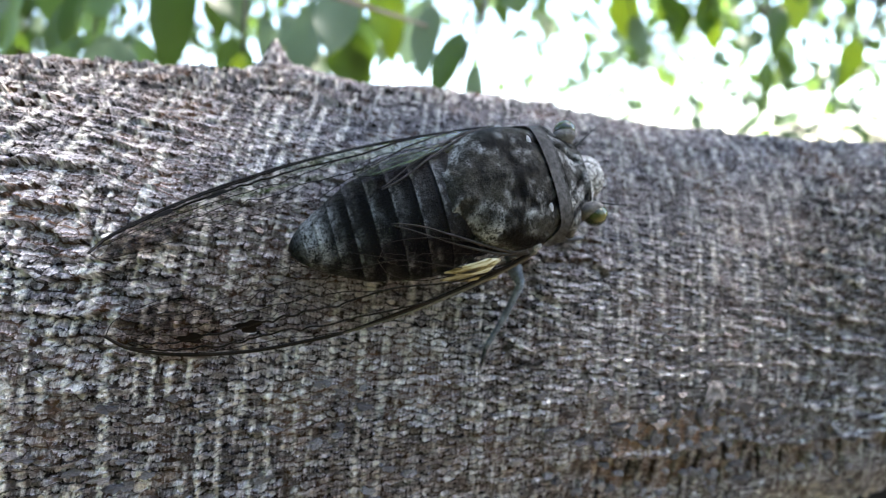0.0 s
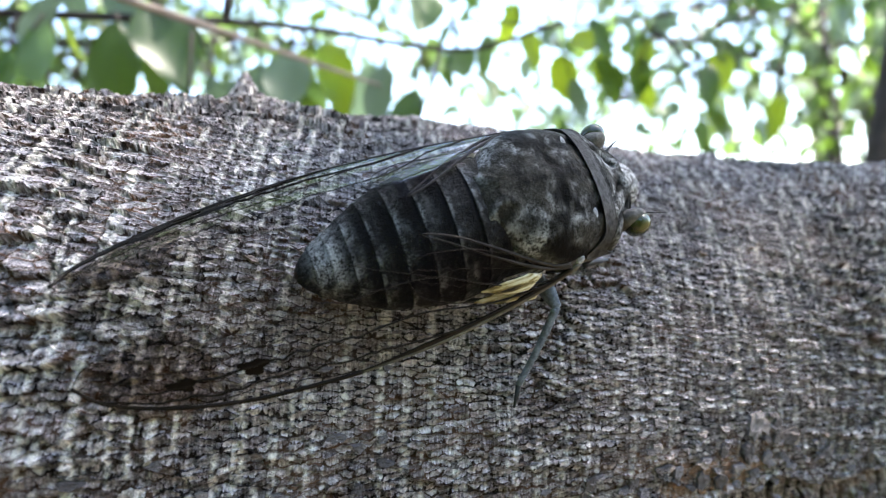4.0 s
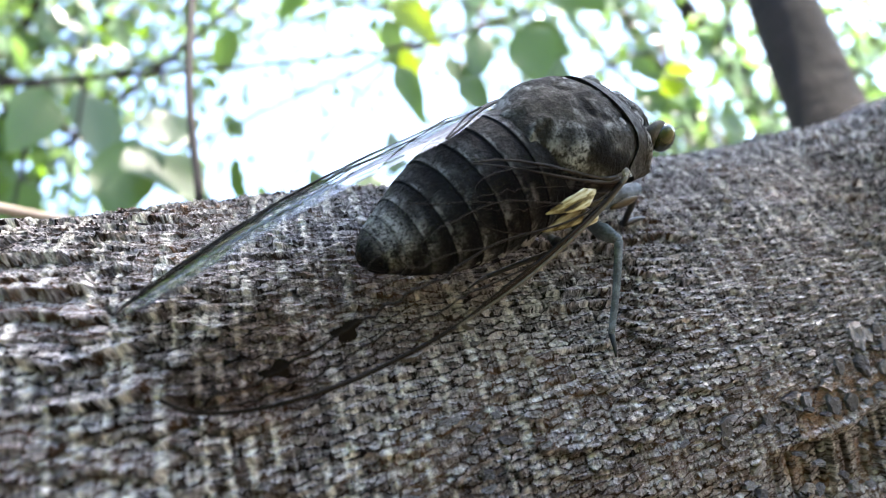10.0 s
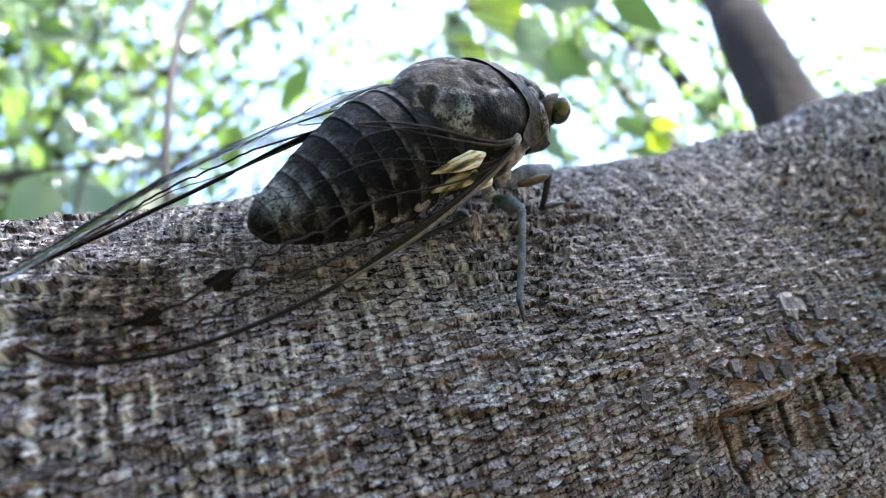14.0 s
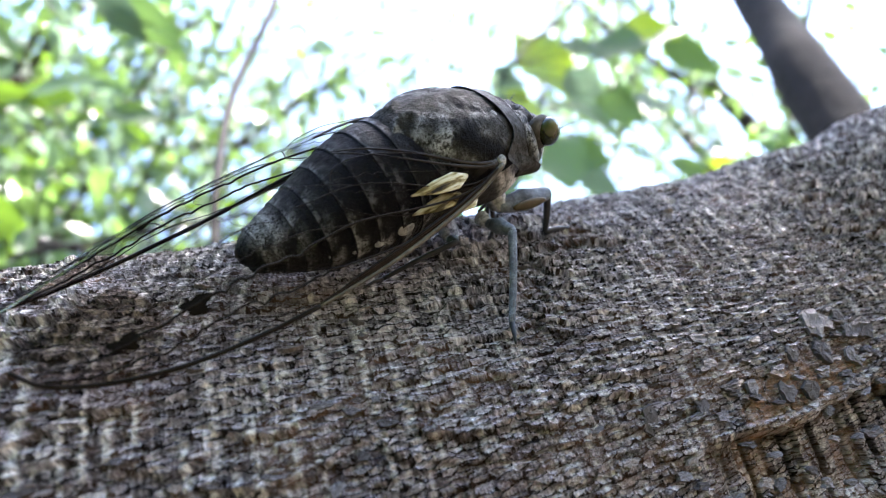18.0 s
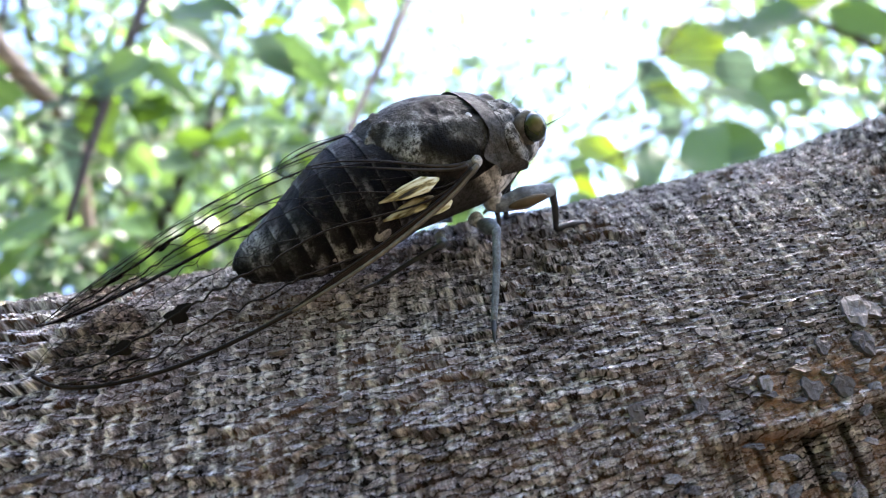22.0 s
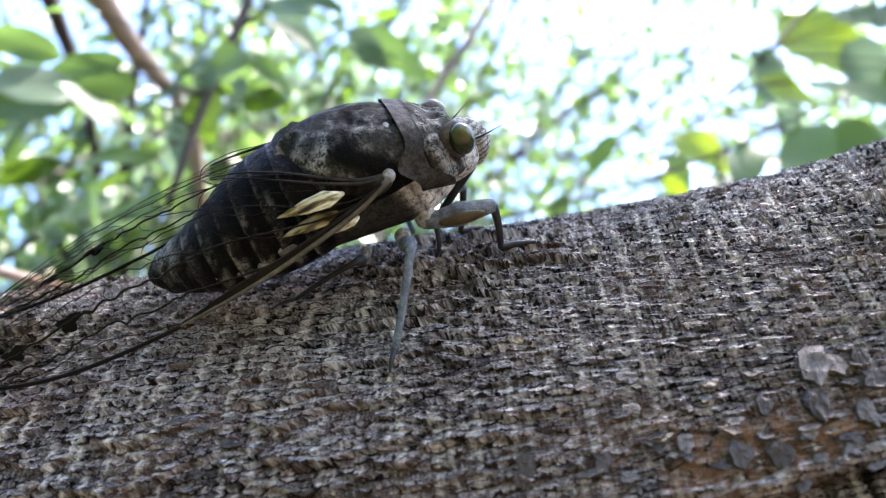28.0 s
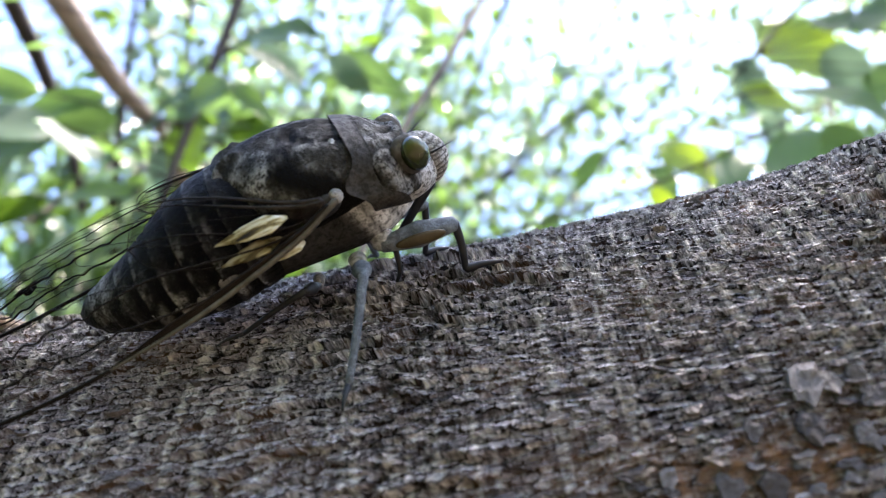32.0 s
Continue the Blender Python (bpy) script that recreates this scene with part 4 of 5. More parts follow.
FORE_VEINS = [
    ([(0.02, 0.5), (0.12, 0.78), (0.25, 0.93), (0.36, 0.985)], [0.40, 0.28, 0.16, 0.10]),
    ([(0.02, 0.35), (0.10, 0.62), (0.22, 0.80), (0.36, 0.97)], [0.36, 0.26, 0.14, 0.09]),
    ([(0.05, 0.12), (0.14, 0.30), (0.25, 0.52), (0.36, 0.66), (0.5, 0.72), (0.62, 0.76), (0.75, 0.74), (0.88, 0.76)], [0.12, 0.10, 0.07, 0.05]),
    ([(0.36, 0.66), (0.44, 0.83), (0.5, 0.97)], 0.07),
    ([(0.05, 0.08), (0.16, 0.18), (0.28, 0.30), (0.40, 0.40), (0.52, 0.42), (0.60, 0.43), (0.69, 0.42), (0.77, 0.38), (0.87, 0.33), (0.95, 0.25)], [0.16, 0.15, 0.17, 0.20, 0.08]),
    ([(0.40, 0.40), (0.50, 0.53), (0.60, 0.58), (0.70, 0.56), (0.80, 0.55), (0.90, 0.55), (0.97, 0.55)], [0.08, 0.07, 0.05]),
    ([(0.30, 0.06), (0.42, 0.14), (0.52, 0.20), (0.64, 0.22), (0.76, 0.18), (0.88, 0.14), (0.95, 0.06)], [0.15, 0.15, 0.16, 0.14]),
    ([(0.50, 0.02), (0.60, 0.10), (0.70, 0.12), (0.80, 0.07), (0.88, 0.02)], 0.09),
    ([(0.64, 0.22), (0.67, 0.32), (0.69, 0.42)], 0.08),
    ([(0.76, 0.18), (0.79, 0.28), (0.81, 0.36)], 0.08),
    ([(0.60, 0.43), (0.61, 0.50), (0.60, 0.58)], 0.06),
    ([(0.60, 0.58), (0.62, 0.67), (0.62, 0.76)], 0.06),
    ([(0.70, 0.56), (0.72, 0.65), (0.71, 0.75)], 0.06),
    ([(0.80, 0.55), (0.82, 0.45), (0.81, 0.36)], 0.06),
    ([(0.62, 0.76), (0.67, 0.87), (0.70, 0.97)], 0.05),
    ([(0.75, 0.74), (0.80, 0.86), (0.83, 0.97)], 0.05),
    ([(0.5, 0.72), (0.56, 0.86), (0.60, 0.97)], 0.05),
    ([(0.70, 0.65), (0.80, 0.68), (0.90, 0.80), (0.93, 0.96)], 0.045),
    ([(0.56, 0.21), (0.58, 0.33), (0.57, 0.43)], 0.06),
    ([(0.86, 0.14), (0.88, 0.24), (0.87, 0.33)], 0.06),
    ([(0.90, 0.31), (0.92, 0.44), (0.90, 0.55)], 0.06),
    ([(0.66, 0.57), (0.68, 0.66), (0.66, 0.75)], 0.06),
    ([(0.84, 0.55), (0.86, 0.65), (0.84, 0.75)], 0.055),
    ([(0.50, 0.53), (0.52, 0.63), (0.50, 0.72)], 0.06),
    ([(0.55, 0.74), (0.58, 0.85), (0.57, 0.95)], 0.05),
    ([(0.88, 0.76), (0.90, 0.86), (0.89, 0.95)], 0.05),
    ([(0.64, 0.83), (0.72, 0.83), (0.78, 0.80), (0.86, 0.82)], 0.045),
    ([(0.62, 0.50), (0.70, 0.48), (0.80, 0.45), (0.90, 0.44), (0.96, 0.40)], 0.05),
    ([(0.44, 0.93), (0.56, 0.93), (0.70, 0.92), (0.84, 0.91), (0.94, 0.86)], 0.04),
]
for side in (1, -1):
    fore = Sheet(FORE_FRONT, FORE_INNER, side, 0.9)
    wing = child("forewing", fore.mesh("forewing"), WING, cicada, "clear forewing with dark veins and smoky spots")
    fore.vein([(0.0, 0.02), (0.12, 0.0), (0.25, 0.0), (0.38, 0.0), (0.5, 0.0)], [0.5, 0.4, 0.32, 0.22], COSTA, wing, "pale cream front edge")
    fore.vein([(0.02, 0.10), (0.12, 0.07), (0.25, 0.06), (0.38, 0.055), (0.5, 0.02)], [0.42, 0.34, 0.24, 0.12], VEIN, wing)
    fore.vein([(0.5, 0.0), (0.65, 0.0), (0.8, 0.0), (0.9, 0.0), (0.97, 0.0), (1.0, 0.0)], [0.32, 0.32, 0.30, 0.28, 0.24], VEIN, wing)
    fore.vein([(0.5, 0.99), (0.7, 0.99), (0.85, 0.99), (0.95, 0.99), (1.0, 0.99)], [0.03, 0.035, 0.05, 0.08], VEIN, wing)
    us, vs = np.meshgrid(np.linspace(0.0, 0.5, 40), np.linspace(0, 1, 6), indexing="ij")
    co = fore.at(us.ravel(), (vs * 0.085 * (1 - us / 0.52) ** 0.5).ravel(), 0.05)
    child("costal_cell", grid_mesh("costal_cell", co * MM, 40, 6), VEIN, wing, "dark narrow cell behind the front edge")
    for k, (pts, radius) in enumerate(FORE_VEINS):
        fore.vein(pts, radius, BASE_VEIN if k < 2 else VEIN, wing)
    for u, v, r in ((0.69, 0.42, 1.3), (0.815, 0.37, 1.3)):
        rad, ang = np.meshgrid(np.linspace(0.02, 1, 7), np.linspace(0, 2 * math.pi, 25), indexing="ij")
        rad = rad * (1 + 0.22 * np.sin(3 * ang + 9 * u) + 0.14 * np.sin(5 * ang + side))
        co = fore.at((u + 0.019 * r * rad * np.cos(ang)).ravel(), (v + 0.062 * r * rad * np.sin(ang)).ravel(), 0.30)
        child("dark_spot", grid_mesh("dark_spot", co * MM, 7, 25), BLACK, wing, "smoky black spot on a cross vein")
    us, vs = np.meshgrid(np.linspace(0.0, 0.36, 40), np.linspace(0, 1, 12), indexing="ij")
    co = fore.at(us.ravel(), (vs * 0.36 * (1 - us / 0.37) ** 0.8).ravel(), -0.04)
    child("wing_base", grid_mesh("wing_base", co * MM, 40, 12), HINDWING, wing, "dark smoky base of the wing")
    us, vs = np.meshgrid(np.linspace(0.0, 1, 40), np.linspace(0, 1, 14), indexing="ij")
    co = fore.at((0.80 + 0.195 * us - 0.05 * np.sin(3 * vs)).ravel(), (0.03 + 0.90 * vs).ravel(), -0.05)
    child("wing_end", grid_mesh("wing_end", co * MM, 40, 14), SMOKE, wing, "faintly smoky brown end of the wing")
    hindwing = Sheet(HIND_FRONT, HIND_INNER, side, 0.5)
    hw = child("hindwing", hindwing.mesh("hindwing", 50, 20), HINDWING, cicada, "folded smoky hindwing")
    for pts, radius in (([(0.05, 0.3), (0.4, 0.35), (0.8, 0.4), (0.97, 0.5)], 0.07), ([(0.05, 0.6), (0.4, 0.66), (0.8, 0.7), (0.95, 0.8)], 0.06),
                        ([(0.0, 0.0), (0.3, 0.0), (0.6, 0.0), (0.85, 0.0), (1.0, 0.0)], 0.1), ([(0.3, 1.0), (0.6, 1.0), (0.85, 1.0), (1.0, 1.0)], 0.08)):
        hindwing.vein(pts, radius, VEIN, hw)
    for x0, z0, x1, z1, y, w in ((-9.6, 0.9, -14.6, 1.35, 5.9, 0.62), (-10.6, -0.1, -14.9, -0.05, 6.2, 0.55), (-9.4, -1.0, -11.6, -1.35, 6.55, 0.36)):
        if side > 0:
            y, z0, z1 = y - 0.8, z0 - 1.9, z1 - 2.2
        tube("wing_plate", [(x0, y * side, z0), (0.6 * x0 + 0.4 * x1, (y + 0.25) * side, 0.6 * z0 + 0.4 * z1 + 0.15), (x1, (y - 0.1) * side, z1)], [0.15, w * 1.15, w * 0.9, 0.05], CREAM, cicada, "cream-coloured plate at the wing base", flat=0.13)
    for x, y, z, r in ((-15.2, 5.33, -1.5, 0.75), (-17.4, 5.02, -1.9, 0.42), (-19.2, 4.52, -1.9, 0.34), (-20.9, 3.98, -1.7, 0.28)):
        ball("pale_side_spot", (x, y * side, z), (r, 0.16, 0.75 * r), PALE, abdomen, "white downy side spot", seg=18)


# ---- legs ----
def leg(points, thick, slim, materials, label):
    """A leg of a base piece, thigh, shin and foot; the foot lies on the bark."""
    base, hip, knee, ankle, toe = points
    ankle = on_bark(ankle, 0.35)
    toe = on_bark(toe, 0.2)
    limb_part = tube("leg", [base, hip], [thick * 0.95, thick * 0.7], materials[0], cicada, label)
    mid = (Vector(hip) + Vector(knee)) / 2
    tube("thigh", [hip, mid, knee], [thick * 0.55, thick, thick * 0.55], materials[1], limb_part)
    shin = (Vector(knee) + ankle) / 2 + Vector((0.15, 0, 0.1))
    tube("shin", [knee, shin, ankle], [thick * 0.5 * slim, thick * 0.42 * slim, thick * 0.36 * slim], materials[2], limb_part)
    tube("foot", [ankle, ankle.lerp(toe, 0.5) + Vector((0, 0, 0.12)), toe], [thick * 0.34, thick * 0.26, thick * 0.12], materials[3], limb_part)
    return limb_part


fore_r = leg([(-4.6, -2.6, -5.2), (-4.9, -3.4, -5.6), (0.8, -3.4, -6.9), (0.1, -4.0, -11.8), (3.0, -4.3, -13.0)], 1.06, 0.72, (UNDER, LEG, LEG_DARK, LEG_DARK), "stout grey foreleg with a tan panel")
fore_l = leg([(-4.6, 2.6, -5.2), (-4.6, 3.0, -5.8), (0.1, 3.5, -7.6), (-1.8, 2.6, -11.6), (0.5, 3.2, -12.5)], 0.95, 0.75, (UNDER, LEG, LEG_DARK, LEG_DARK), "stout grey foreleg with a tan panel")
for side, at in ((-1, fore_r), (1, fore_l)):
    tilt = Matrix.Rotation(radians(13 if side < 0 else 21), 3, "Y")
    ball("tan_panel", (-2.1, 4.33 * side, -6.2 if side < 0 else -6.7), (2.0, 0.28, 0.50), TAN, at, "tan oval panel", shape=lambda p, tilt=tilt: tilt @ p, seg=18)
    for x, z in ((-1.6, -7.3), (-0.4, -7.5)):
        tube("spine", [(x, 3.4 * side, z + 0.5), (x + 0.15, 3.4 * side, z - 0.1)], [0.16, 0.03], LEG_DARK, at, sides=6)
leg([(-7.0, -3.6, -5.6), (-7.0, -4.6, -5.6), (-7.0, -7.7, -4.7), (-11.1, -12.2, -9.3), (-12.1, -13.8, -9.5)], 0.74, 1.0, (UNDER, LEG, LEG, LEG_DARK), "slender blue-grey middle leg")
leg([(-7.0, 3.6, -5.6), (-7.0, 4.6, -5.6), (-6.0, 6.2, -6.4), (-5.6, 8.2, -12.5), (-6.4, 9.8, -12.0)], 0.8, 1.0, (UNDER, LEG, LEG, LEG_DARK), "slender blue-grey middle leg")
for side in (-1, 1):
    leg([(-10.2, 2.6 * side, -6.0), (-10.4, 3.6 * side, -6.0), (-11.2, 5.8 * side, -4.7), (-16.8, 3.4 * side, -8.2), (-18.8, 3.6 * side, -8.0)], 0.5, 1.0, (UNDER, LEG_DARK, LEG_DARK, LEG_DARK), "dark hind leg under the wing")
tube("bristle", [(-4.0, -1.4, -7.3), (-4.5, -1.9, -9.0), tuple(on_bark((-5.1, -2.1, -10.8), 0.1))], [0.24, 0.2, 0.14], LEG_DARK, cicada, "thin dark beak reaching the bark")

# ---- leafy twigs and trees behind ----
def leaf_mesh(name, length, width, curl, material):
    """A pointed blade with a folded midrib and a wavy edge, its base at the origin, along +y."""
    n, m = 12, 6
    co = []
    for i in range(n + 1):
        t = i / n
        w = width * 0.5 * math.sin(math.pi * t**0.82) ** 0.85 * (1 - 0.25 * t) + 0.0004
        for j in range(m + 1):
            q = 2 * j / m - 1
            co.append((w * q, length * t, 0.16 * abs(q) * w + curl * length * (t * t) + 0.05 * width * math.sin(9 * t + 2 * q) * q * q))
    me = grid_mesh(name, co, n + 1, m + 1)
    me.materials.append(material)
    return me


LEAVES = {k: [leaf_mesh("leaf", 1.0, w, c, LEAF[k]) for w, c in ((0.50, -0.12), (0.70, 0.06), (0.42, -0.2))] for k in LEAF}
rng = random.Random(7)


def sprig(label, path, thick, leaves, size, material=TWIG, extra=0):
    """A twig along path with leaves round given places, all in centimetres of the plan."""
    top = tagged(new("leafy_twig"), label, "twig")
    top.location = cm(*path[0])
    base = Vector(top.location)
    pts = [cm(*p) - base for p in path]
    many = bend(pts, 8) if len(pts) > 2 else [pts[0].lerp(pts[1], k / 8) for k in range(9)]
    part("twig", tube_bm(bmesh.new(), many, [thick * 0.01 * (1 - 0.6 * k / len(many)) for k in range(len(many))], 8), material, top)
    more = [(*(Vector(rng.choice(leaves)[:3]) + Vector((rng.gauss(0, 0.6), rng.gauss(0, 0.5), rng.gauss(0, 0.5))) * size), rng.choice(leaves)[3]) for _ in range(extra)]
    for x, y, z, kind, *own in [*leaves, *more]:
        c = cm(x, y, z) - base
        near = min(many, key=lambda p: (p - c).length)
        L = (own[0] if own else size * rng.uniform(0.8, 1.2)) * 0.01
        way = (c - near)
        way = (way.normalized() if way.length > 1e-4 else Vector((0, 0, -1))) + Vector((rng.uniform(-0.5, 0.5), rng.uniform(-0.4, 0.4), rng.uniform(-0.9, 0.1)))
        way.normalize()
        start = c - way * L * 0.5
        ob = new("leaf", rng.choice(LEAVES[kind]))
        ob.parent = top
        face = Vector((rng.uniform(-0.8, 0.8), -1.0, rng.uniform(-0.6, 0.9)))
        zax = (face - way * face.dot(way)).normalized()
        ob.matrix_basis = Matrix.Translation(start) @ Matrix((way.cross(zax), way, zax)).transposed().to_4x4() @ Matrix.Scale(L, 4)
        if (start - near).length > 0.002:
            part("stalk", tube_bm(bmesh.new(), [near, near.lerp(start, 0.5) + Vector((0, 0, 0.002)), start], [0.0006, 0.0005, 0.0004], 5), material, top)
    return top


sprig("leafy twig with drooping green and greyish leaves", [(-16.0, 22.0, 6.5), (-8.0, 21.5, 6.0), (-3.0, 22.0, 5.8), (2.0, 22.0, 5.0), (5.0, 21.0, 5.5)], 0.14,
      [(-3.0, 21.9, 4.1, 'y', 2.2), (-4.2, 21.8, 3.4, 'b', 2.6), (-8.0, 20.7, 3.9, 'd', 3.6), (-6.5, 21.1, 4.9, 'd', 3.0), (-9.5, 20.0, 4.5, 'a', 2.6), (-11.3, 21.4, 3.9, 'd', 3.0), (-4.9, 19.7, 2.9, 'b', 2.0), (0.1, 20.3, 2.6, 'd', 2.2), (0.9, 20.3, 1.9, 'b', 1.9), (-1.0, 24.1, 3.9, 'b', 2.8), (-2.7, 24.0, 3.4, 'a', 2.8), (-6.0, 24.0, 3.6, 'a', 2.6), (1.5, 24.5, 5.4, 'a', 2.6), (-12.6, 23.0, 5.0, 'a', 3.0), (-10.2, 24.0, 5.8, 'y', 2.4)], 2.3, extra=14)
sprig("leafy twig with fresh green leaves", [(-14.0, 26.0, 17.0), (-8.0, 26.5, 16.0), (0.0, 27.5, 15.0), (6.0, 27.5, 14.2), (12.0, 26.5, 13.6)], 0.12,
      [(4.5, 27.1, 11.9, 'a', 3.2), (6.9, 26.7, 11.4, 'a', 3.6), (9.7, 25.7, 11.1, 'a', 3.5), (5.2, 28.4, 13.5, 'y', 2.4), (-5.4, 23.3, 9.1, 'a', 4.2), (-6.8, 23.6, 9.6, 'a', 4.0), (-9.8, 25.2, 14.0, 'a', 4.2), (-7.9, 26.2, 13.4, 'b', 4.0), (-8.6, 23.5, 7.4, 'b', 3.6), (-10.8, 24.5, 9.4, 'a', 4.0), (-3.5, 26.0, 9.6, 'd', 2.2), (-0.5, 27.0, 8.6, 'd', 2.2), (1.4, 27.0, 7.8, 'a', 2.4), (-11.5, 26.0, 12.0, 'd', 3.0)], 2.8, extra=6)
sprig("leafy twig with sunlit yellowish leaves", [(22.0, 36.0, 12.0), (16.0, 36.0, 10.5), (10.0, 35.0, 9.5), (3.0, 32.0, 9.0)], 0.14,
      [(3.1, 29.6, 6.4, 'a', 2.4), (9.4, 33.6, 5.4, 'b', 2.4), (15.4, 31.4, 4.5, 'y', 2.4), (13.9, 36.9, 8.1, 'y', 2.6), (18.3, 32.8, 10.5, 'a', 2.4), (11.5, 35.0, 7.0, 'd', 2.4), (17.5, 35.0, 7.0, 'y', 2.4), (7.0, 33.0, 7.8, 'y', 2.2), (19.0, 34.0, 3.6, 'a', 2.2)], 2.2, extra=24)
rng2, kept = random.Random(31), rng.getstate()
sprig("leafy twig with dense dark green leaves", [(-26.0, 32.0, 9.0), (-18.0, 30.0, 8.0), (-12.0, 28.0, 7.0), (-6.0, 28.0, 7.0)], 0.16,
      [(rng2.uniform(-24, -5), rng2.uniform(25, 34), rng2.uniform(3.0, 8.5), rng2.choice("ddaab")) for _ in range(20)], 3.0)
rng.setstate(kept)
sprig("bare brown twig hanging slantwise", [(-12.0, 6.0, 6.0), (-7.1, 13.5, 4.7), (-3.8, 17.4, 4.2), (-0.3, 21.5, 3.8)], 0.13, [], 2.0, PALE_TWIG)
sprig("thin dark bare twig", [(4.5, 26.0, 32.5), (1.6, 21.2, 22.7), (-0.2, 18.7, 17.0), (-1.9, 16.3, 11.7), (-2.9, 14.6, 7.0), (-3.3, 13.6, 3.5)], 0.18, [], 2.0)
sprig("twig with bright sunlit leaves", [(30.0, 42.0, 40.0), (24.0, 42.0, 35.0), (19.0, 41.0, 32.0), (13.0, 38.0, 26.5), (7.0, 37.0, 23.0)], 0.22,
      [(19.7, 42.2, 29.8, 'y', 8.0), (14.9, 39.8, 26.7, 'b', 5.4), (8.4, 35.7, 20.9, 'y', 4.6), (6.7, 36.2, 20.2, 'a', 3.6), (14.6, 34.5, 16.5, 'a', 4.0), (20.8, 37.5, 26.5, 'a', 5.0), (17.6, 49.1, 30.5, 'b', 5.0), (22.9, 38.2, 20.7, 'b', 5.0), (17.6, 35.6, 19.2, 'a', 4.4), (24.8, 35.2, 23.0, 'b', 5.0), (21.9, 36.0, 24.5, 'a', 5.0), (18.8, 32.6, 12.0, 'a', 3.4), (14.9, 35.3, 15.0, 'b', 4.4), (3.2, 48.7, 34.2, 'a', 4.6), (26.0, 38.0, 27.0, 'y', 5.0), (28.0, 39.0, 24.0, 'a', 5.0), (11.0, 34.5, 17.5, 'a', 3.4)], 4.6, extra=5)
# the dark leaf kind puts part of the shade here into leaf colour
sprig("dark leafy branch with leaves coloured dark for shade", [(-9.0, 21.8, 42.0), (-11.2, 21.6, 37.0), (-12.2, 21.5, 33.7), (-14.9, 21.0, 24.7), (-16.6, 21.0, 19.0)], 0.42,
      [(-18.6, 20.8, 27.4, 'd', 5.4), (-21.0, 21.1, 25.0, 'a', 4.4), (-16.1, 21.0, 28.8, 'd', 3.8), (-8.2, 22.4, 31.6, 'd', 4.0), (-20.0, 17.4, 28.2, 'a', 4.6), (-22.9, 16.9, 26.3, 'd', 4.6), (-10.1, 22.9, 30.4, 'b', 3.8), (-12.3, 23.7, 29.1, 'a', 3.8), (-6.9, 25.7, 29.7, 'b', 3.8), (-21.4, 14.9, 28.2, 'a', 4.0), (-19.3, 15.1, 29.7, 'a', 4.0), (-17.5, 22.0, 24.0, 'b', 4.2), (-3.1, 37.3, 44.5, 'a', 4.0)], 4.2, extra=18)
sprig("thick pale brown branch with sparse leaves", [(-29.5, 16.0, 58.0), (-30.4, 25.0, 53.5), (-30.7, 28.8, 51.7), (-30.4, 32.4, 50.1), (-30.0, 36.0, 48.0), (-33.0, 42.0, 40.0)], 1.35,
      [(-36.0, 30.0, 44.0, 'd', 6.0), (-27.0, 34.0, 44.0, 'd', 6.0), (-34.0, 36.0, 38.0, 'a', 6.0), (-24.0, 36.0, 48.0, 'b', 5.0), (-38.0, 24.0, 42.0, 'd', 6.0), (-20.0, 40.0, 44.0, 'd', 5.0), (-28.0, 40.0, 36.0, 'a', 6.0)], 5.5, material=PALE_TWIG, extra=34)
sprig("slim brown branch hanging among leaves", [(-26.5, 13.0, 48.0), (-28.4, 19.6, 44.5), (-29.4, 22.6, 42.7), (-30.3, 25.3, 40.8), (-32.0, 29.0, 36.0)], 0.75, [(-33.0, 27.0, 38.0, 'd', 5.0), (-30.0, 20.0, 38.0, 'a', 5.0)], 5.0, extra=8)


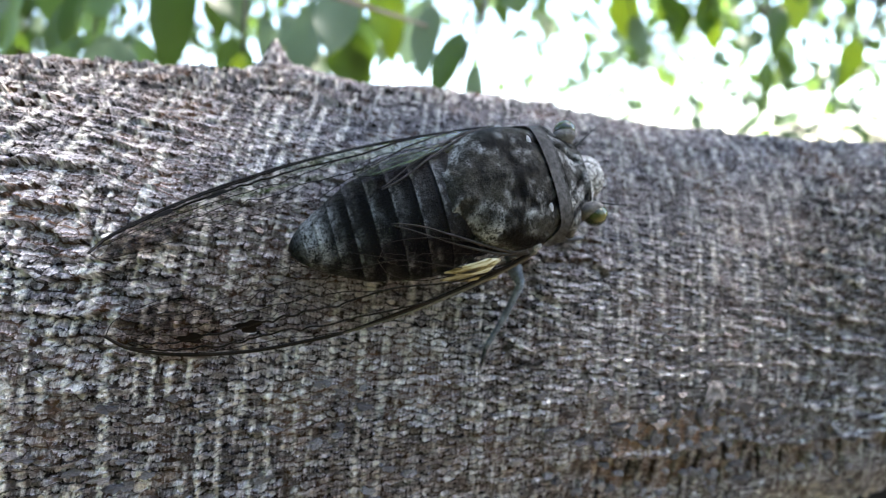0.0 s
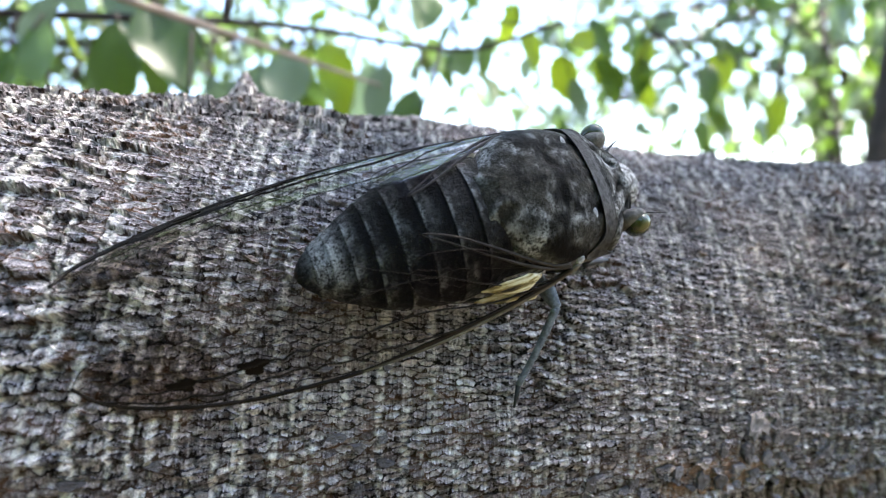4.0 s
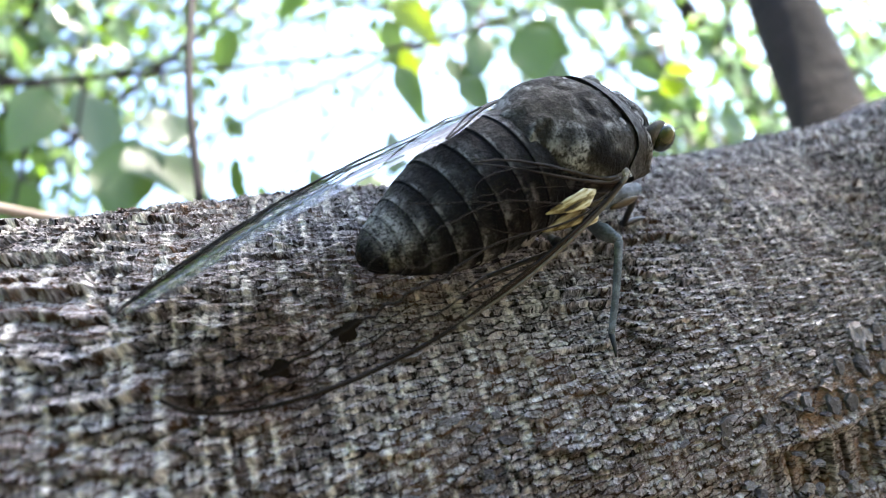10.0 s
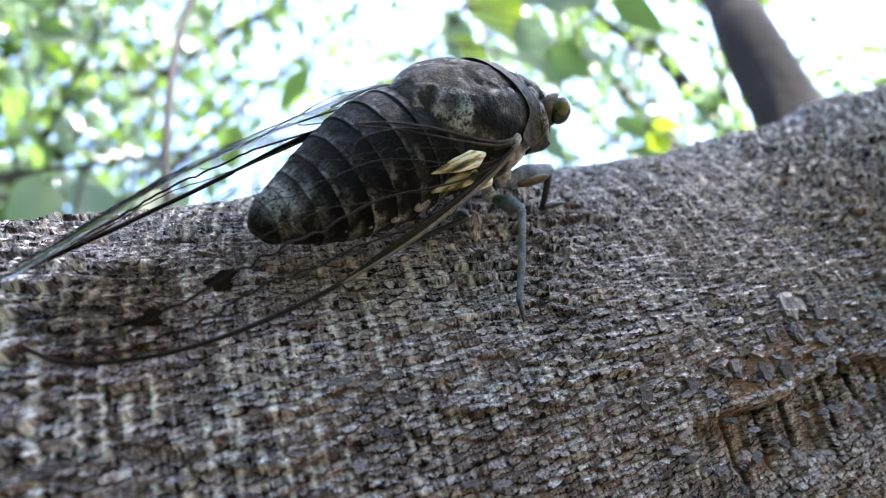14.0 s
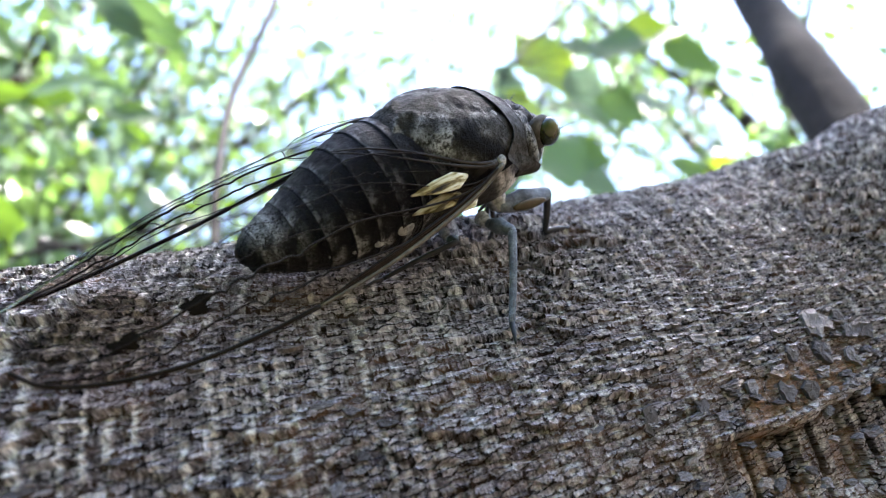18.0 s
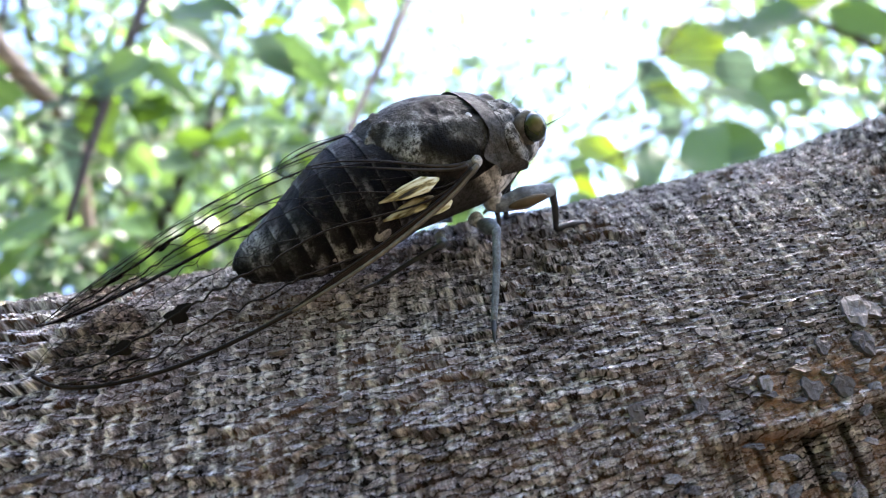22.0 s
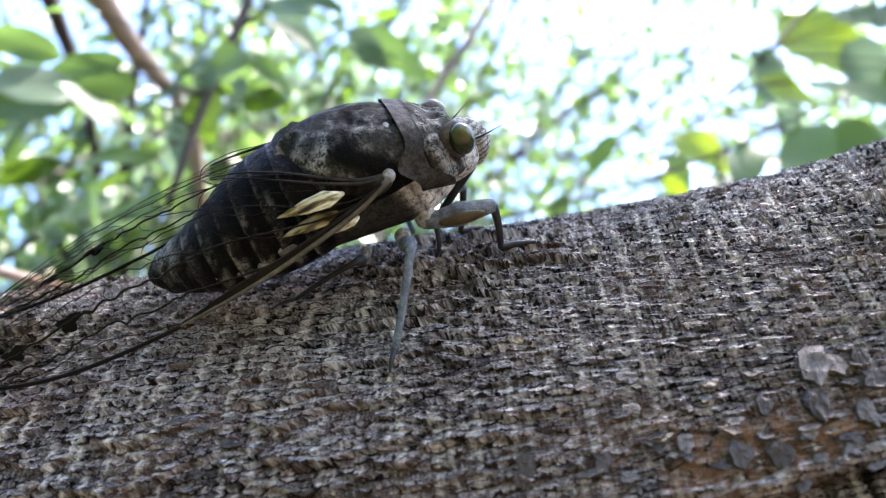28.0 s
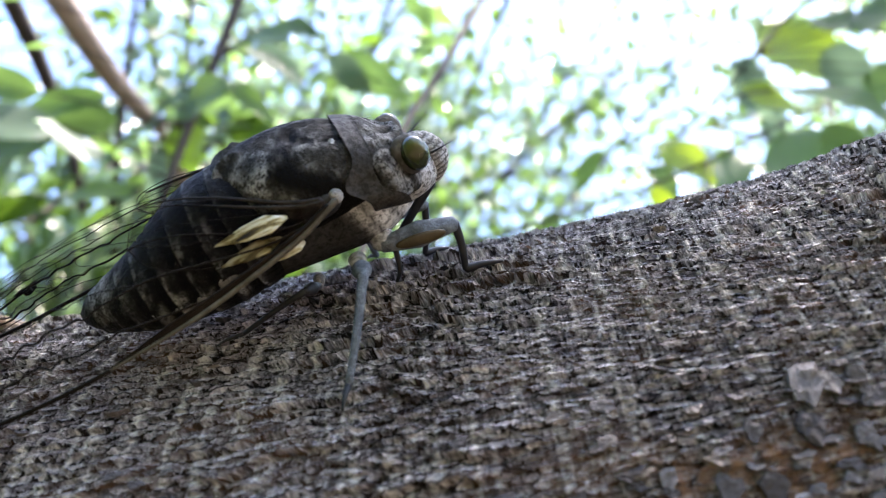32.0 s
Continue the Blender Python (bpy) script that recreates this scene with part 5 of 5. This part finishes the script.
def tree(label, foot, lean, height, thick, crown, count, kinds, way=(), limbs=9, spread=0.17, low=0.4):
    """A tapered trunk with limbs and a crown of loose leaf clumps."""
    top = tagged(new("tree"), label, "tree")
    top.location = foot
    tip = Vector((lean[0], lean[1], height))
    trunk = bend([Vector(p) - Vector(foot) for p in way] if way else [Vector((0, 0, -0.1)), tip * 0.35 + Vector((0.02, 0.01, 0)), tip * 0.7 - Vector((0.03, 0, 0)), tip], 8)
    part("trunk", tube_bm(bmesh.new(), trunk, [thick * (1 - 0.75 * k / len(trunk)) for k in range(len(trunk))], 16), FAR_BARK, top)
    clumps = []
    for k in range(limbs):
        a = trunk[int(len(trunk) * rng.uniform(low, 0.98))]
        e = Vector((rng.uniform(crown[0], crown[1]), rng.uniform(crown[2], crown[3]), rng.uniform(crown[4], crown[5]))) - Vector(foot)
        path = bend([a, a.lerp(e, 0.5) + Vector((rng.uniform(-0.1, 0.1), rng.uniform(-0.1, 0.1), 0.12)), e], 6)
        part("limb", tube_bm(bmesh.new(), path, [thick * 0.28 * (1 - 0.85 * i / len(path)) for i in range(len(path))], 8), FAR_BARK, top)
        clumps += path[5:]
    groups = {}
    for k in range(count):
        kind = rng.choice(kinds)
        c = rng.choice(clumps) + Vector((rng.gauss(0, spread), rng.gauss(0, spread), rng.gauss(0, spread)))
        groups.setdefault(kind, []).append(c)
    unit = [(0, 0, 0), (0.26, 0.35, 0.05), (0.2, 0.7, 0.03), (0, 1, -0.12), (-0.2, 0.7, 0.03), (-0.26, 0.35, 0.05), (0, 0.5, -0.02)]
    tris = [(0, 1, 6), (1, 2, 6), (2, 3, 6), (3, 4, 6), (4, 5, 6), (5, 0, 6)]
    for kind, places in groups.items():
        verts, faces = [], []
        for c in places:
            m = Euler((rng.uniform(-2.4, -0.4), rng.uniform(-0.8, 0.8), rng.uniform(0, 6.3))).to_matrix() * rng.uniform(0.035, 0.07)
            b = len(verts)
            verts += [c + m @ Vector(p) for p in unit]
            faces += [tuple(i + b for i in f) for f in tris]
        me = bpy.data.meshes.new("crown")
        me.from_pydata([tuple(v) for v in verts], [], faces)
        tagged(child("crown", me, LEAF[kind], top), kind="stuff")
    return top


tree("slim dark trunk of a young tree", (0.05, 0.36, 0), (0.03, -0.03), 3.4, 0.0205, (0.1, 1.3, 0.7, 1.6, 2.6, 3.6), 260, "aad",
     way=((0.05, 0.36, -0.1), (0.11, 0.20, 1.2), (0.215, 0.26, 1.575), (0.263, 0.295, 1.688), (0.40, 0.40, 2.02), (0.5, 0.52, 3.0)), limbs=4, low=0.86)
tree("leafy tree with backlit green leaves", (2.1, 2.4, 0), (-0.3, 0.1), 4.2, 0.07, (0.2, 2.4, 1.0, 2.6, 1.4, 3.6), 3600, "aabbd", limbs=16)
tree("leafy tree with backlit green leaves", (-2.2, 2.9, 0), (0.3, -0.1), 4.6, 0.08, (-1.3, 0.9, 1.0, 2.8, 1.5, 4.4), 7200, "aadbbd", limbs=18)
tree("leafy tree with backlit green leaves", (-1.8, 2.0, 0), (0.1, 0.1), 4.4, 0.08, (-2.6, -0.5, 0.7, 2.4, 1.5, 4.4), 6600, "aabdd", limbs=18)
tree("leafy tree with backlit green leaves", (3.2, 4.4, 0), (-0.4, 0.1), 5.6, 0.11, (-2.2, 3.2, 3.0, 5.0, 1.3, 5.6), 8000, "aabd", limbs=16, spread=0.28)
tree("leafy tree with overhanging shaded branches", (-1.4, 1.5, 0), (0.2, -0.2), 3.6, 0.07, (-1.5, -0.15, 0.45, 1.3, 2.0, 3.3), 3400, "aabdb", limbs=22, spread=0.13)
tree("leafy tree with high shaded branches", (-2.9, 4.3, 0), (1.6, -1.6), 5.0, 0.08, (-1.7, 0.7, 1.0, 2.4, 3.0, 4.8), 4600, "abbdd", limbs=20, spread=0.2)
tree("low leafy bush with backlit leaves", (1.7, 2.0, 0), (-0.1, 0.1), 2.2, 0.04, (0.15, 1.7, 1.2, 2.2, 1.4, 2.2), 1000, "aabb", limbs=16, spread=0.12)
rng = random.Random(23)
# out of view; added and placed to thin the sun on limb and insect
tree("unseen tall tree added so its high crown filters the sun", (3.42, 0.95, 0), (-0.9, 0.1), 6.6, 0.12, (1.32, 2.92, 0.15, 1.75, 5.4, 6.6), 4600, "aad", limbs=30, spread=0.3)
# never in view: greenery added behind the camera to cut frontal light
tree("unseen leafy tree added to shade the limb", (-1.3, -2.0, 0), (0.1, 0.1), 2.6, 0.07, (-2.4, -0.3, -2.8, -1.0, 0.3, 2.6), 9000, "aad", limbs=18, spread=0.3)
tree("unseen leafy tree added to shade the limb", (-2.3, -0.8, 0), (0.1, 0.1), 3.2, 0.07, (-2.6, -1.0, -2.0, 0.2, 0.5, 2.8), 10000, "aad", limbs=18, spread=0.3)
tree("unseen leafy tree added to shade the limb", (0.5, -2.1, 0), (0.1, 0.1), 3.4, 0.07, (-0.7, 1.5, -2.8, -1.0, 0.3, 2.8), 6500, "aad", limbs=20, spread=0.3)
tree("unseen leafy tree added to shade the limb", (2.3, -1.2, 0), (0.1, 0.1), 3.4, 0.07, (1.4, 2.9, -2.2, 0.0, 0.5, 2.4), 2500, "aad", limbs=20, spread=0.3)
tree("unseen dense bush added to shade the limb", (-0.35, -1.1, 0), (0.0, 0.0), 2.3, 0.04, (-1.2, 0.7, -1.5, -0.6, 0.2, 2.0), 4500, "aad", limbs=24, spread=0.16)


def motions():
    """Nothing in this place moves but the camera."""


motions()
